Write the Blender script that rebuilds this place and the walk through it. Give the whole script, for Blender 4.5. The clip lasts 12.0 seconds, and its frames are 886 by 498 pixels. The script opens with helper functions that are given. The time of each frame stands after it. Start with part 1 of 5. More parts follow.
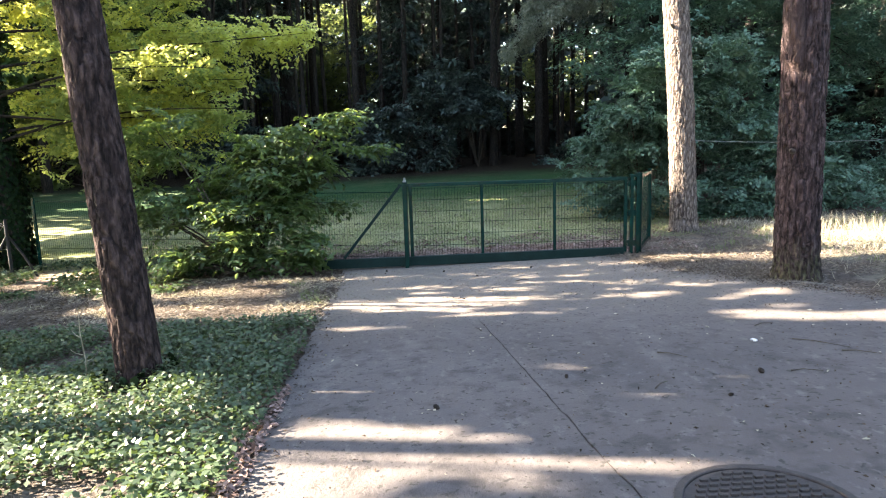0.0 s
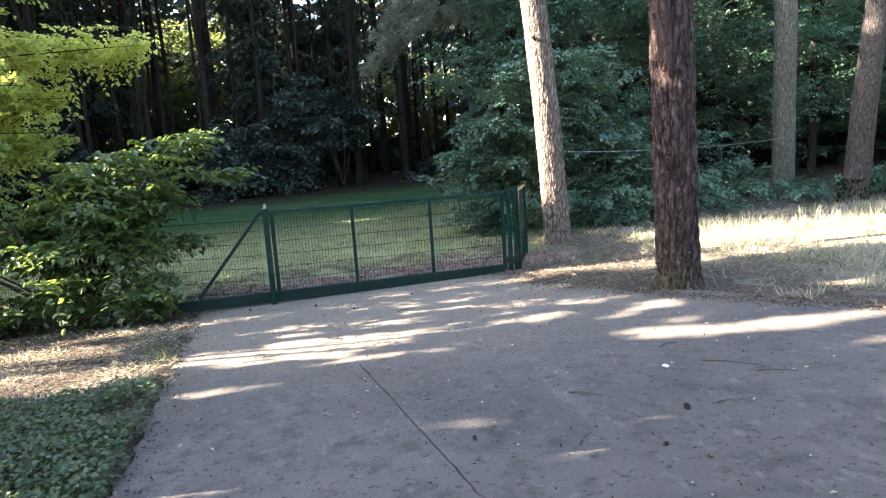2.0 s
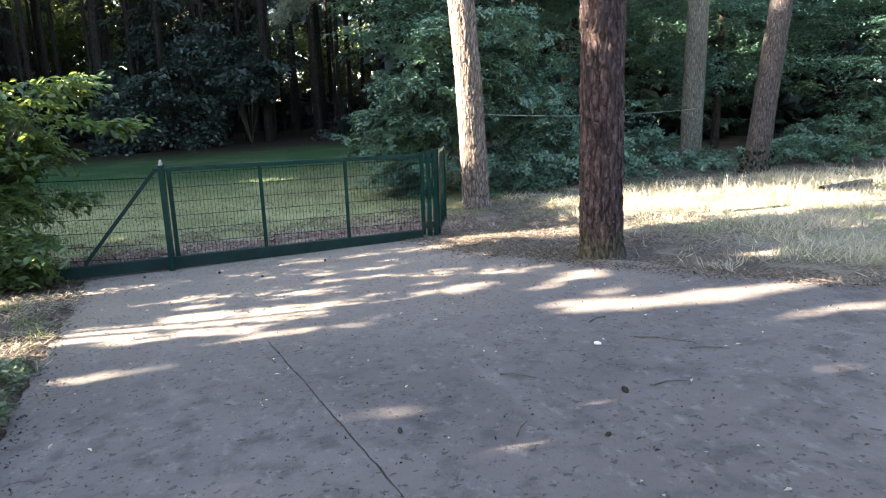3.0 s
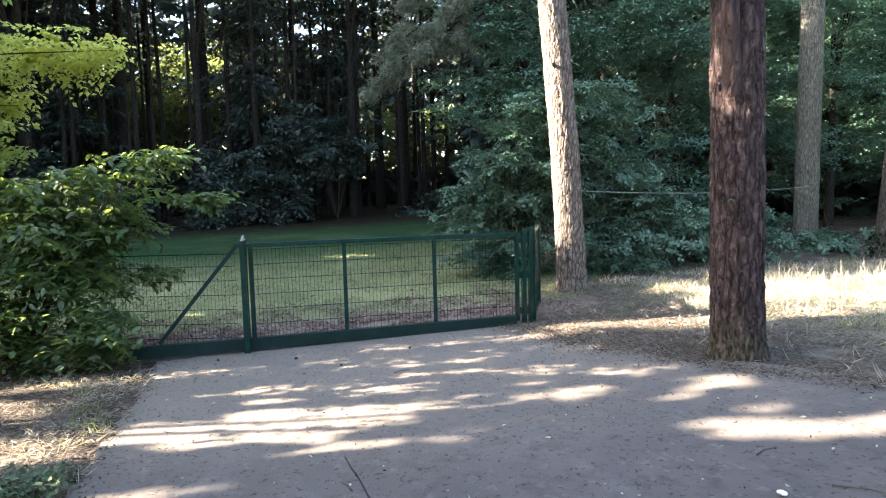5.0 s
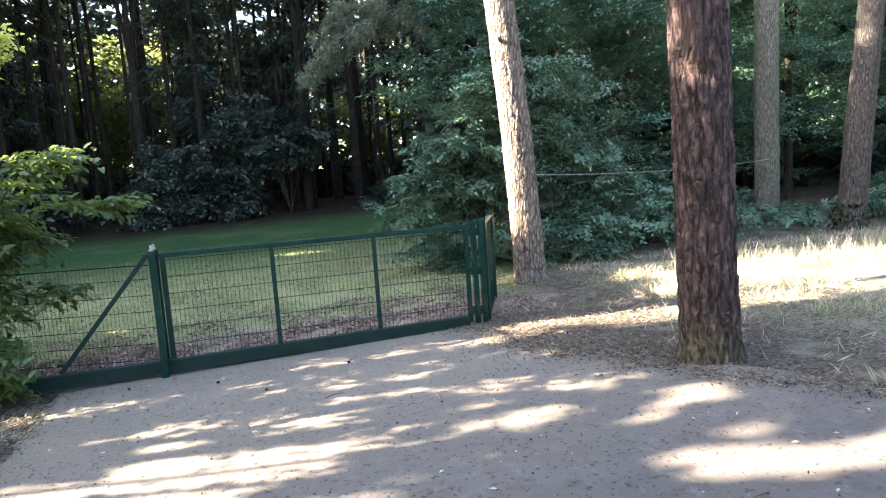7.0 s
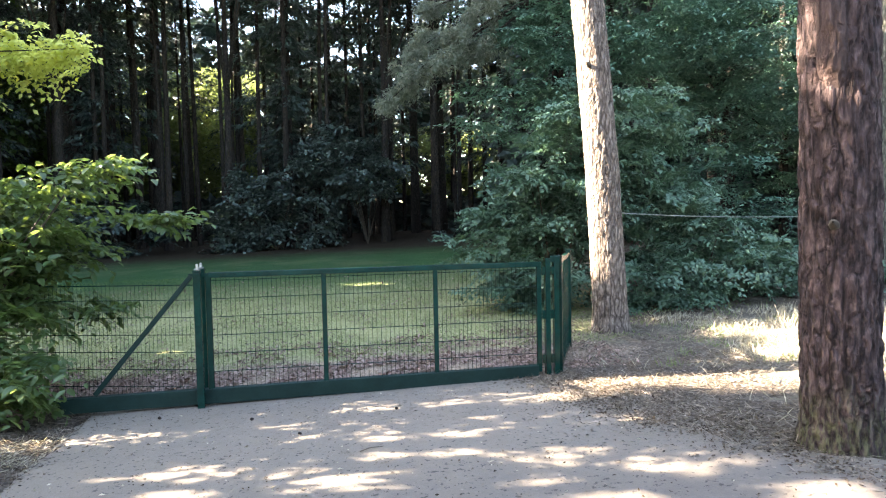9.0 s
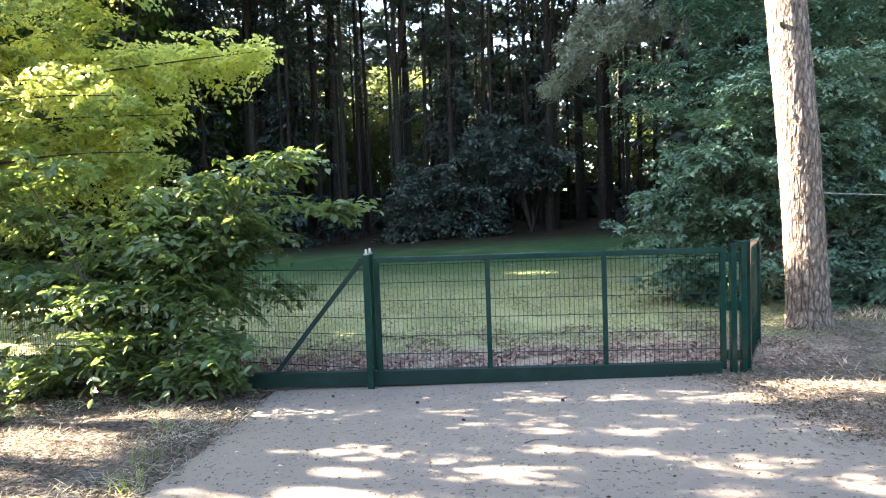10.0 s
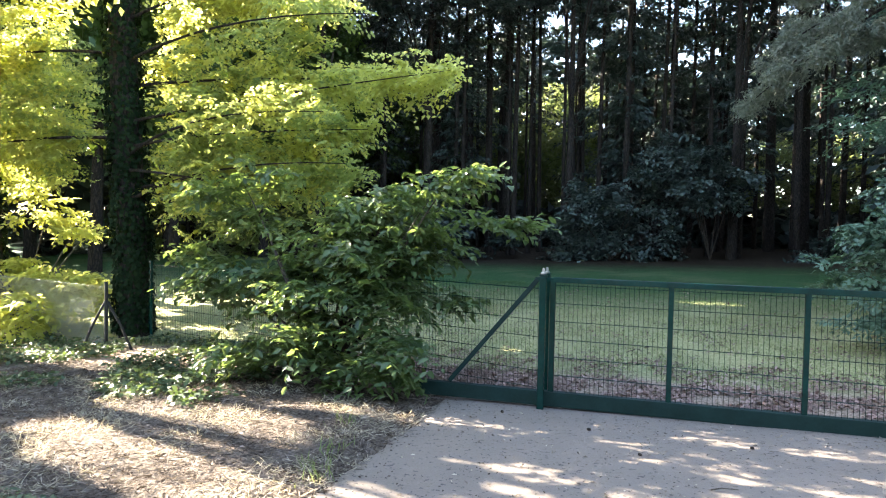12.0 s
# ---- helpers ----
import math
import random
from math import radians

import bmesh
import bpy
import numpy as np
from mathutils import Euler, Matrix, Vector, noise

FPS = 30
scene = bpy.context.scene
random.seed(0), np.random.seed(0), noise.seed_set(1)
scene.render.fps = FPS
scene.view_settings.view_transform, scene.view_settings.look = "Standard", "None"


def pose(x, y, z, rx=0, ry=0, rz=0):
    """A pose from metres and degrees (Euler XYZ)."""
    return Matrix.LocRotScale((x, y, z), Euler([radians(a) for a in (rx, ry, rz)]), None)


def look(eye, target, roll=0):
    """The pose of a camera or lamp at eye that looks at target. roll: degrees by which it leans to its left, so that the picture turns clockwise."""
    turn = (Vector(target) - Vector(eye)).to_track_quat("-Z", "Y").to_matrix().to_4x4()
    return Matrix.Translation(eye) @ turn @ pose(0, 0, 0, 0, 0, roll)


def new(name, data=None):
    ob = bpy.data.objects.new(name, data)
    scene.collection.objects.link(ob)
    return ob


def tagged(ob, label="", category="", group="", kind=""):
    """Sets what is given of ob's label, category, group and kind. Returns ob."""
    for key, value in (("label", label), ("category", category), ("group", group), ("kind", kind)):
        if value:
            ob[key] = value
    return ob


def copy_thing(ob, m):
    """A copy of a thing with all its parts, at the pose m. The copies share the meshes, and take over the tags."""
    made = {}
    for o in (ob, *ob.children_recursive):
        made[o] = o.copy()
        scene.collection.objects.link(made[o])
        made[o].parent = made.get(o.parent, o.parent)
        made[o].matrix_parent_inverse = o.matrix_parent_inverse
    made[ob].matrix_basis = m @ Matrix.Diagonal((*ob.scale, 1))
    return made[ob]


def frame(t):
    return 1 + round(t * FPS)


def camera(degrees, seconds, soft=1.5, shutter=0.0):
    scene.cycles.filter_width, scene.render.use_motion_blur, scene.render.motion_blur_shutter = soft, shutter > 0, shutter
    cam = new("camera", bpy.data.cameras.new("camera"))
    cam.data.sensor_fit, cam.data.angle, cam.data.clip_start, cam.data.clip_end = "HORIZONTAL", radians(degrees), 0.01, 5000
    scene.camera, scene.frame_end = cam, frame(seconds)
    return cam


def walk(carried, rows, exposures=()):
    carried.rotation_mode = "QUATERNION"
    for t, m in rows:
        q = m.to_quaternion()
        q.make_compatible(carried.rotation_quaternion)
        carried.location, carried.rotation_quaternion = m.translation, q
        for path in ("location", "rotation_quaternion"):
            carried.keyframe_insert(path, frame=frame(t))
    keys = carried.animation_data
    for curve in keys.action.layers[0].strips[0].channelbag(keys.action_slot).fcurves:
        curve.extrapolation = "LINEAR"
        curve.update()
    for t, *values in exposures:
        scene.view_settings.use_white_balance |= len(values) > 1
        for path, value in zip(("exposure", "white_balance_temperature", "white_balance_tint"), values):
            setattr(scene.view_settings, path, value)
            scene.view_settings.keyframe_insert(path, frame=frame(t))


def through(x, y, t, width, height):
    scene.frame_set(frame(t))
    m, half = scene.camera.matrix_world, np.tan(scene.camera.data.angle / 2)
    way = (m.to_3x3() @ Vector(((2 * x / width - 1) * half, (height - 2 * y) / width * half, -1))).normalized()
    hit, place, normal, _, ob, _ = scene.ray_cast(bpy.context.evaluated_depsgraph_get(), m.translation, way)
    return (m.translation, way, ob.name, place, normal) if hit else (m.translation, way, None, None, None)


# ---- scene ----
cam = camera(69.4, 12.0, soft=1.15)
PATH = [
    (0, (0.507, -11.053, 2.097), (0.525, -9.079, 1.778), -1.8),
    (0.5, (0.466, -10.869, 2.13), (0.55, -8.907, 1.754), -3.1),
    (1, (0.397, -10.636, 2.119), (0.669, -8.679, 1.811), -2.6),
    (1.5, (0.372, -10.415, 2.121), (0.628, -8.466, 1.753), -2.0),
    (2, (0.525, -10.212, 2.112), (0.945, -8.278, 1.826), -3.9),
    (2.5, (0.577, -10.013, 2.106), (1.24, -8.158, 1.761), -2.8),
    (3, (0.569, -9.756, 2.097), (1.238, -7.918, 1.68), -1.8),
    (3.2, (0.589, -9.641, 2.103), (1.191, -7.78, 1.685), -2.3),
    (4.9, (0.64, -8.86, 2.088), (1.124, -6.934, 1.851), -1.3),
    (5, (0.634, -8.814, 2.064), (1.088, -6.874, 1.889), -1.5),
    (5.5, (0.779, -8.692, 2.071), (1.306, -6.776, 1.839), -4.1),
    (6, (0.818, -8.429, 2.078), (1.506, -6.568, 1.83), -2.8),
    (6.5, (0.934, -8.208, 2.106), (1.645, -6.353, 1.868), -4.7),
    (7, (1.155, -8.033, 2.121), (1.707, -6.123, 1.896), -4.0),
    (7.1, (1.157, -7.998, 2.117), (1.721, -6.094, 1.874), -3.8),
    (8.8, (1.483, -7.327, 2.003), (1.796, -5.356, 1.872), -2.9),
    (9, (1.476, -7.256, 1.993), (1.799, -5.284, 1.9), -1.2),
    (9.5, (1.406, -7.077, 1.98), (1.55, -5.089, 1.818), -2.2),
    (10, (1.478, -7.027, 1.927), (1.293, -5.038, 1.818), -2.1),
    (10.5, (1.475, -7.037, 1.929), (1.06, -5.081, 1.878), -0.2),
    (11, (1.374, -7.049, 1.948), (0.803, -5.133, 1.907), 0.2),
    (11.5, (1.266, -7.107, 1.957), (0.584, -5.228, 1.896), 1.2),
    (12, (1.298, -7.076, 1.96), (0.624, -5.194, 1.902), 1.2),
]
walk(cam, [(t, look(eye, target, roll)) for t, eye, target, roll in PATH], exposures=((0, 3.82, 7300, 12), (1.5, 3.98, 7300, 12), (3, 3.9, 7250, 12), (6.5, 4.02, 7350, 12), (7, 4.15, 7450, 12), (9.5, 4.39, 7500, 12), (11, 4.38, 7050, 12), (12, 4.15, 7000, 12)))

# ---- light: low sun from beyond the lawn's far side, clear sky ----
SUN_EL, SUN_AZ = radians(28.0), radians(11.0)
SUN = Vector((-math.cos(SUN_AZ) * math.cos(SUN_EL), math.sin(SUN_AZ) * math.cos(SUN_EL), math.sin(SUN_EL)))
world = bpy.data.worlds.new("world")
scene.world = world
world.use_nodes = True
wn = world.node_tree.nodes
sky = wn.new("ShaderNodeTexSky")
sky.sky_type, sky.sun_disc, sky.sun_elevation = "NISHITA", False, SUN_EL
sky.sun_rotation = math.atan2(SUN.x, SUN.y)
world.node_tree.links.new(sky.outputs[0], wn["Background"].inputs[0])
wn["Background"].inputs[1].default_value = 0.08
sun_data = bpy.data.lights.new("sun", "SUN")
sun_data.energy, sun_data.angle, sun_data.color = 5.0, radians(0.32), (1.0, 0.92, 0.80)
sun = new("sun", sun_data)
sun.matrix_world = look(SUN * 80, (0, 0, 0))

# ---- materials ----


def nodes_of(name):
    m = bpy.data.materials.new(name)
    m.use_nodes = True
    t = m.node_tree
    return m, t, t.nodes["Principled BSDF"]


def noise_node(t, scale, detail=4.0, vec=None, stretch=None, rough=0.6):
    n = t.nodes.new("ShaderNodeTexNoise")
    n.inputs["Scale"].default_value, n.inputs["Detail"].default_value, n.inputs["Roughness"].default_value = scale, detail, rough
    g = t.nodes.new("ShaderNodeTexCoord")
    src = g.outputs["Object"] if vec is None else vec
    if stretch:
        mp = t.nodes.new("ShaderNodeMapping")
        mp.inputs["Scale"].default_value = stretch
        t.links.new(src, mp.inputs[0])
        src = mp.outputs[0]
    t.links.new(src, n.inputs["Vector"])
    return n.outputs[0]


def ramp(t, fac, stops):
    r = t.nodes.new("ShaderNodeValToRGB")
    e = r.color_ramp.elements
    while len(e) < len(stops):
        e.new(0.5)
    for el, (p, c) in zip(e, stops):
        el.position, el.color = p, (*c, 1) if len(c) == 3 else c
    t.links.new(fac, r.inputs[0])
    return r.outputs[0]


def mix(t, fac, a, b, kind="MIX"):
    m = t.nodes.new("ShaderNodeMix")
    m.data_type, m.blend_type = "RGBA", kind
    for sock, v in ((m.inputs[0], fac), (m.inputs[6], a), (m.inputs[7], b)):
        if isinstance(v, (int, float)):
            sock.default_value = v
        elif isinstance(v, tuple):
            sock.default_value = (*v, 1)
        else:
            t.links.new(v, sock)
    return m.outputs[2]


def calc(t, op, a, b=0.0, clamp=False):
    m = t.nodes.new("ShaderNodeMath")
    m.operation, m.use_clamp = op, clamp
    for sock, v in zip(m.inputs, (a, b)):
        if isinstance(v, (int, float)):
            sock.default_value = v
        else:
            t.links.new(v, sock)
    return m.outputs[0]


def smooth(t, v, lo, hi):
    m = t.nodes.new("ShaderNodeMapRange")
    m.interpolation_type = "SMOOTHSTEP"
    t.links.new(v, m.inputs[0])
    m.inputs[1].default_value, m.inputs[2].default_value = lo, hi
    return m.outputs[0]


def bump(t, b, height, strength, dist):
    n = t.nodes.new("ShaderNodeBump")
    n.inputs["Strength"].default_value, n.inputs["Distance"].default_value = strength, dist
    t.links.new(height, n.inputs["Height"])
    t.links.new(n.outputs[0], b.inputs["Normal"])


def simple(name, dark, light, scale=8.0, rough=0.7, metal=0.0, bumps=(0.3, 0.01), stretch=None):
    m, t, b = nodes_of(name)
    n1, n2 = noise_node(t, scale, 5, stretch=stretch), noise_node(t, scale * 7, 3, stretch=stretch)
    f = calc(t, "ADD", calc(t, "MULTIPLY", n1, 0.65), calc(t, "MULTIPLY", n2, 0.35))
    t.links.new(ramp(t, f, [(0.35, dark), (0.65, light)]), b.inputs["Base Color"])
    b.inputs["Roughness"].default_value, b.inputs["Metallic"].default_value = rough, metal
    if bumps[0]:
        bump(t, b, f, *bumps)
    return m


def leaf_mat(name, cols, through=0.45, thru_col=(0.25, 0.32, 0.03), rough=0.45, gloss=0.4):
    """Leaf: colour varies leaf by leaf, light passes through."""
    m, t, b = nodes_of(name)
    g = t.nodes.new("ShaderNodeNewGeometry")
    rnd = g.outputs["Random Per Island"]
    big = noise_node(t, 0.9, 2)
    f = calc(t, "ADD", calc(t, "MULTIPLY", rnd, 0.7), calc(t, "MULTIPLY", big, 0.3))
    col = ramp(t, f, [(i / max(1, len(cols) - 1) * 0.9 + 0.05, c) for i, c in enumerate(cols)])
    t.links.new(col, b.inputs["Base Color"])
    b.inputs["Roughness"].default_value = rough
    b.inputs["Specular IOR Level"].default_value = gloss
    tr = t.nodes.new("ShaderNodeBsdfTranslucent")
    t.links.new(mix(t, 0.6, col, thru_col), tr.inputs[0])
    ms = t.nodes.new("ShaderNodeMixShader")
    ms.inputs[0].default_value = through
    t.links.new(b.outputs[0], ms.inputs[1])
    t.links.new(tr.outputs[0], ms.inputs[2])
    t.links.new(ms.outputs[0], t.nodes["Material Output"].inputs[0])
    return m


def bark_mat(name, crack, mid, plate, scale=1.0, bluish=(0.2, 0.2, 0.18), moss=None):
    m, t, b = nodes_of(name)
    st = (13 * scale, 13 * scale, 3.2 * scale)
    v = t.nodes.new("ShaderNodeTexVoronoi")
    v.feature = "DISTANCE_TO_EDGE"
    mp = t.nodes.new("ShaderNodeMapping")
    mp.inputs["Scale"].default_value = st
    tc = t.nodes.new("ShaderNodeTexCoord")
    warp = noise_node(t, 5.0, 3)
    addv = t.nodes.new("ShaderNodeVectorMath")
    addv.operation = "ADD"
    t.links.new(tc.outputs["Object"], mp.inputs[0])
    t.links.new(mp.outputs[0], addv.inputs[0])
    t.links.new(calc(t, "MULTIPLY", warp, 1.6), addv.inputs[1])
    t.links.new(addv.outputs[0], v.inputs["Vector"])
    v.inputs["Scale"].default_value = 1.0
    edge = calc(t, "ADD", calc(t, "MULTIPLY", smooth(t, v.outputs["Distance"], 0.0, 0.3), 0.6), calc(t, "MULTIPLY", smooth(t, noise_node(t, 16, 4, stretch=(1.6, 1.6, 0.35)), 0.35, 0.6), 0.4))
    grain = noise_node(t, 30, 4, stretch=(1, 1, 0.35))
    patch = noise_node(t, 1.6, 3)
    col = mix(t, smooth(t, grain, 0.35, 0.7), mid, plate)
    col = mix(t, calc(t, "MULTIPLY", smooth(t, patch, 0.5, 0.7), 0.5), col, bluish)
    col = mix(t, edge, crack, col)
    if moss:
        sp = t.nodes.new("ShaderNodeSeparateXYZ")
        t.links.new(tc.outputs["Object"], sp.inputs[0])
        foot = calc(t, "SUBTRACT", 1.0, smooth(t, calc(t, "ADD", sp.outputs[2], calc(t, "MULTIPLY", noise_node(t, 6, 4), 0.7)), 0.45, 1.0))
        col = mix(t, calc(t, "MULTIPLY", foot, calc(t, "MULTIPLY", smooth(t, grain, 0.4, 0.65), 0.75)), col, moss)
    t.links.new(col, b.inputs["Base Color"])
    b.inputs["Roughness"].default_value = 0.9
    b.inputs["Specular IOR Level"].default_value = 0.2
    bump(t, b, calc(t, "ADD", edge, calc(t, "MULTIPLY", grain, 0.5)), 1.0, 0.03)
    return m


def concrete_mat():
    m, t, b = nodes_of("worn_concrete")
    a, c, d, e = noise_node(t, 0.55, 5), noise_node(t, 5, 6), noise_node(t, 60, 3), noise_node(t, 2.0, 4, stretch=(1, 0.35, 1))
    col = ramp(t, a, [(0.3, (0.072, 0.061, 0.057)), (0.7, (0.118, 0.100, 0.093))])
    col = mix(t, calc(t, "MULTIPLY", smooth(t, c, 0.47, 0.68), 0.8), col, (0.048, 0.041, 0.038))
    pale = noise_node(t, 11, 5, stretch=(1, 0.6, 1), rough=0.7)
    col = mix(t, calc(t, "MULTIPLY", smooth(t, pale, 0.54, 0.68), 0.55), col, (0.172, 0.150, 0.136))
    col = mix(t, calc(t, "MULTIPLY", smooth(t, e, 0.55, 0.8), 0.55), col, (0.185, 0.160, 0.148))
    col = mix(t, smooth(t, d, 0.6, 0.75), col, (0.07, 0.062, 0.056))
    g = t.nodes.new("ShaderNodeNewGeometry")
    sp = t.nodes.new("ShaderNodeSeparateXYZ")
    t.links.new(g.outputs["Position"], sp.inputs[0])
    sand = smooth(t, calc(t, "ADD", sp.outputs[1], calc(t, "MULTIPLY", c, 2.5)), -4.6, -1.0)
    col = mix(t, calc(t, "MULTIPLY", sand, 0.7), col, mix(t, d, (0.150, 0.123, 0.098), (0.260, 0.217, 0.172)))
    spots = noise_node(t, 22, 2)
    col = mix(t, calc(t, "MULTIPLY", smooth(t, spots, 0.61, 0.67), 0.85), col, (0.035, 0.03, 0.026))
    t.links.new(col, b.inputs["Base Color"])
    b.inputs["Roughness"].default_value = 0.92
    bump(t, b, calc(t, "ADD", calc(t, "MULTIPLY", c, 0.6), calc(t, "ADD", calc(t, "MULTIPLY", d, 0.4), calc(t, "MULTIPLY", pale, 0.5))), 0.8, 0.018)
    return m


def ground_mat():
    """Lawn beyond the gate, straw and needle litter before it, dark earth under the wood; the far shade is put into the
    colour.
    """
    m, t, b = nodes_of("ground_cover")
    g = t.nodes.new("ShaderNodeNewGeometry")
    sp = t.nodes.new("ShaderNodeSeparateXYZ")
    t.links.new(g.outputs["Position"], sp.inputs[0])
    x, y = sp.outputs[0], sp.outputs[1]
    big, mid, fine = noise_node(t, 0.35, 4), noise_node(t, 2.2, 5), noise_node(t, 28, 4)
    wob = calc(t, "MULTIPLY", calc(t, "SUBTRACT", mid, 0.5), 2.4)
    grain = smooth(t, fine, 0.3, 0.7)
    litter = mix(t, grain, (0.034, 0.027, 0.022), (0.155, 0.127, 0.105))
    litter = mix(t, smooth(t, mid, 0.5, 0.7), litter, (0.185, 0.158, 0.128))
    # far lawn green, lowered in the colour for the shade there
    lawn = mix(t, grain, (0.019, 0.058, 0.023), (0.050, 0.114, 0.044))
    dry = mix(t, grain, (0.21, 0.22, 0.10), (0.48, 0.46, 0.25))
    near = calc(t, "SUBTRACT", 1.0, smooth(t, calc(t, "ADD", y, calc(t, "MULTIPLY", wob, 1.6)), 5.5, 14.0))
    lawn = mix(t, calc(t, "MULTIPLY", near, 0.9), lawn, dry)
    lawn = mix(t, calc(t, "MULTIPLY", smooth(t, big, 0.48, 0.64), 0.4), lawn, (0.13, 0.14, 0.075))
    lawn = mix(t, calc(t, "MULTIPLY", smooth(t, mid, 0.55, 0.68), 0.35), lawn, (0.08, 0.11, 0.05))
    red = mix(t, grain, (0.12, 0.078, 0.062), (0.46, 0.335, 0.28))
    strip = calc(t, "SUBTRACT", 1.0, smooth(t, calc(t, "ADD", y, wob), 1.2, 2.6))
    lawn = mix(t, calc(t, "MULTIPLY", strip, 0.85), lawn, red)
    shaded_floor = mix(t, grain, (0.018, 0.013, 0.009), (0.05, 0.036, 0.024))
    straw = mix(t, grain, (0.12, 0.107, 0.075), (0.38, 0.34, 0.26))
    straw = mix(t, calc(t, "MULTIPLY", smooth(t, mid, 0.5, 0.65), 0.45), straw, (0.12, 0.125, 0.07))
    right = smooth(t, calc(t, "ADD", x, wob), 5.6, 7.5)
    front = calc(t, "SUBTRACT", 1.0, smooth(t, calc(t, "ADD", y, wob), 1.5, 3.5))
    out = mix(t, calc(t, "MULTIPLY", right, front), litter, straw)
    lawn_on = smooth(t, calc(t, "ADD", y, calc(t, "MULTIPLY", wob, 0.15)), 0.1, 0.4)
    lawn_on = calc(t, "MULTIPLY", lawn_on, calc(t, "SUBTRACT", 1.0, smooth(t, calc(t, "ADD", calc(t, "ADD", x, wob), calc(t, "MULTIPLY", y, -0.3)), 4.3, 5.7)))
    out = mix(t, lawn_on, out, lawn)
    # the wood's earth starts early, standing in for shade on the far lawn
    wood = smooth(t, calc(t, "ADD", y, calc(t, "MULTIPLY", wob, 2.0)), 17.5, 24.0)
    out = mix(t, wood, out, shaded_floor)
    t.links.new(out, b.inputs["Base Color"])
    b.inputs["Roughness"].default_value = 0.95
    b.inputs["Specular IOR Level"].default_value = 0.1
    bump(t, b, calc(t, "ADD", fine, mid), 1.0, 0.05)
    return m


M_CONC, M_GROUND = concrete_mat(), ground_mat()
M_GREEN = simple("green_painted_steel", (0.001, 0.018, 0.015), (0.002, 0.036, 0.029), 6, 0.22, 0.0, (0.08, 0.003))
# darker, duller copy of the gate's green; on the brace it stands for shade
M_BEAM = simple("dull_green_steel", (0.004, 0.016, 0.014), (0.008, 0.028, 0.024), 5, 0.6, 0.0, (0.15, 0.004))
M_BEAM.node_tree.nodes["Principled BSDF"].inputs["Specular IOR Level"].default_value = 0.2
M_GREEN.node_tree.nodes["Principled BSDF"].inputs["Specular IOR Level"].default_value = 0.35
M_GALV = simple("galvanised_steel", (0.26, 0.27, 0.27), (0.42, 0.42, 0.41), 20, 0.4, 0.8, (0.1, 0.002))
M_WIRE = simple("dull_fence_wire", (0.16, 0.17, 0.16), (0.32, 0.33, 0.31), 20, 0.5, 0.4, (0, 0))
M_DARKPOST = simple("dark_weathered_post", (0.008, 0.009, 0.008), (0.02, 0.02, 0.018), 12, 0.8)
M_IRON = simple("cast_iron", (0.022, 0.018, 0.017), (0.06, 0.048, 0.042), 14, 0.75, 0.0, (0.5, 0.006))
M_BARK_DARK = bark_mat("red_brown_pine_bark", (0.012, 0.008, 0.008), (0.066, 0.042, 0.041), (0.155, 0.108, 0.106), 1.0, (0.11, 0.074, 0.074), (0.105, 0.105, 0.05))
M_BARK_SLIM = bark_mat("brown_slim_pine_bark", (0.011, 0.007, 0.007), (0.055, 0.034, 0.030), (0.135, 0.090, 0.080), 1.2, (0.09, 0.058, 0.052))
M_BARK_RED = bark_mat("smooth_red_bark", (0.035, 0.022, 0.02), (0.085, 0.055, 0.051), (0.135, 0.092, 0.086), 0.8, (0.10, 0.066, 0.06))
M_BARK_PALE = bark_mat("pale_pine_bark", (0.050, 0.037, 0.031), (0.185, 0.145, 0.125), (0.37, 0.305, 0.265), 1.3, (0.29, 0.24, 0.21))
M_BARK_GREY = bark_mat("grey_green_bark", (0.06, 0.058, 0.05), (0.16, 0.152, 0.125), (0.25, 0.24, 0.20), 1.6, (0.13, 0.14, 0.09))
M_BARK_BROWN = bark_mat("brown_grey_bark", (0.03, 0.026, 0.024), (0.085, 0.072, 0.068), (0.15, 0.128, 0.12), 1.5, (0.10, 0.095, 0.085))
M_BARK_WOOD = bark_mat("dark_forest_bark", (0.012, 0.010, 0.009), (0.035, 0.028, 0.023), (0.07, 0.055, 0.045), 1.0, (0.04, 0.042, 0.03))
M_TWIG = simple("dead_twig", (0.03, 0.022, 0.016), (0.09, 0.07, 0.05), 15, 0.9)
M_SHRUB = leaf_mat("shrub_leaf", [(0.019, 0.045, 0.019), (0.047, 0.092, 0.036), (0.115, 0.17, 0.075)], 0.40, (0.36, 0.48, 0.10), 0.36, 0.55)
# maple leaves in two tints: sunlight and shade are put into the colour
M_YELLOW = leaf_mat("sunlit_tint_maple_leaf", [(0.12, 0.175, 0.042), (0.24, 0.30, 0.085), (0.42, 0.44, 0.19)], 0.70, (0.97, 0.94, 0.24))
M_MAPLE = leaf_mat("shade_tint_maple_leaf", [(0.06, 0.11, 0.033), (0.13, 0.20, 0.06), (0.25, 0.32, 0.12)], 0.56, (0.70, 0.76, 0.22))
M_IVY = leaf_mat("ivy_leaf", [(0.014, 0.03, 0.013), (0.04, 0.07, 0.03), (0.11, 0.15, 0.08)], 0.18, (0.2, 0.28, 0.06), 0.45, 0.35)
# trunk ivy: a darker copy of the ivy, with shade put into the colour
M_IVY_STEM = leaf_mat("shade_tint_ivy_leaf", [(0.005, 0.010, 0.005), (0.009, 0.020, 0.008), (0.022, 0.040, 0.016)], 0.08, (0.1, 0.16, 0.03), 0.7, 0.06)
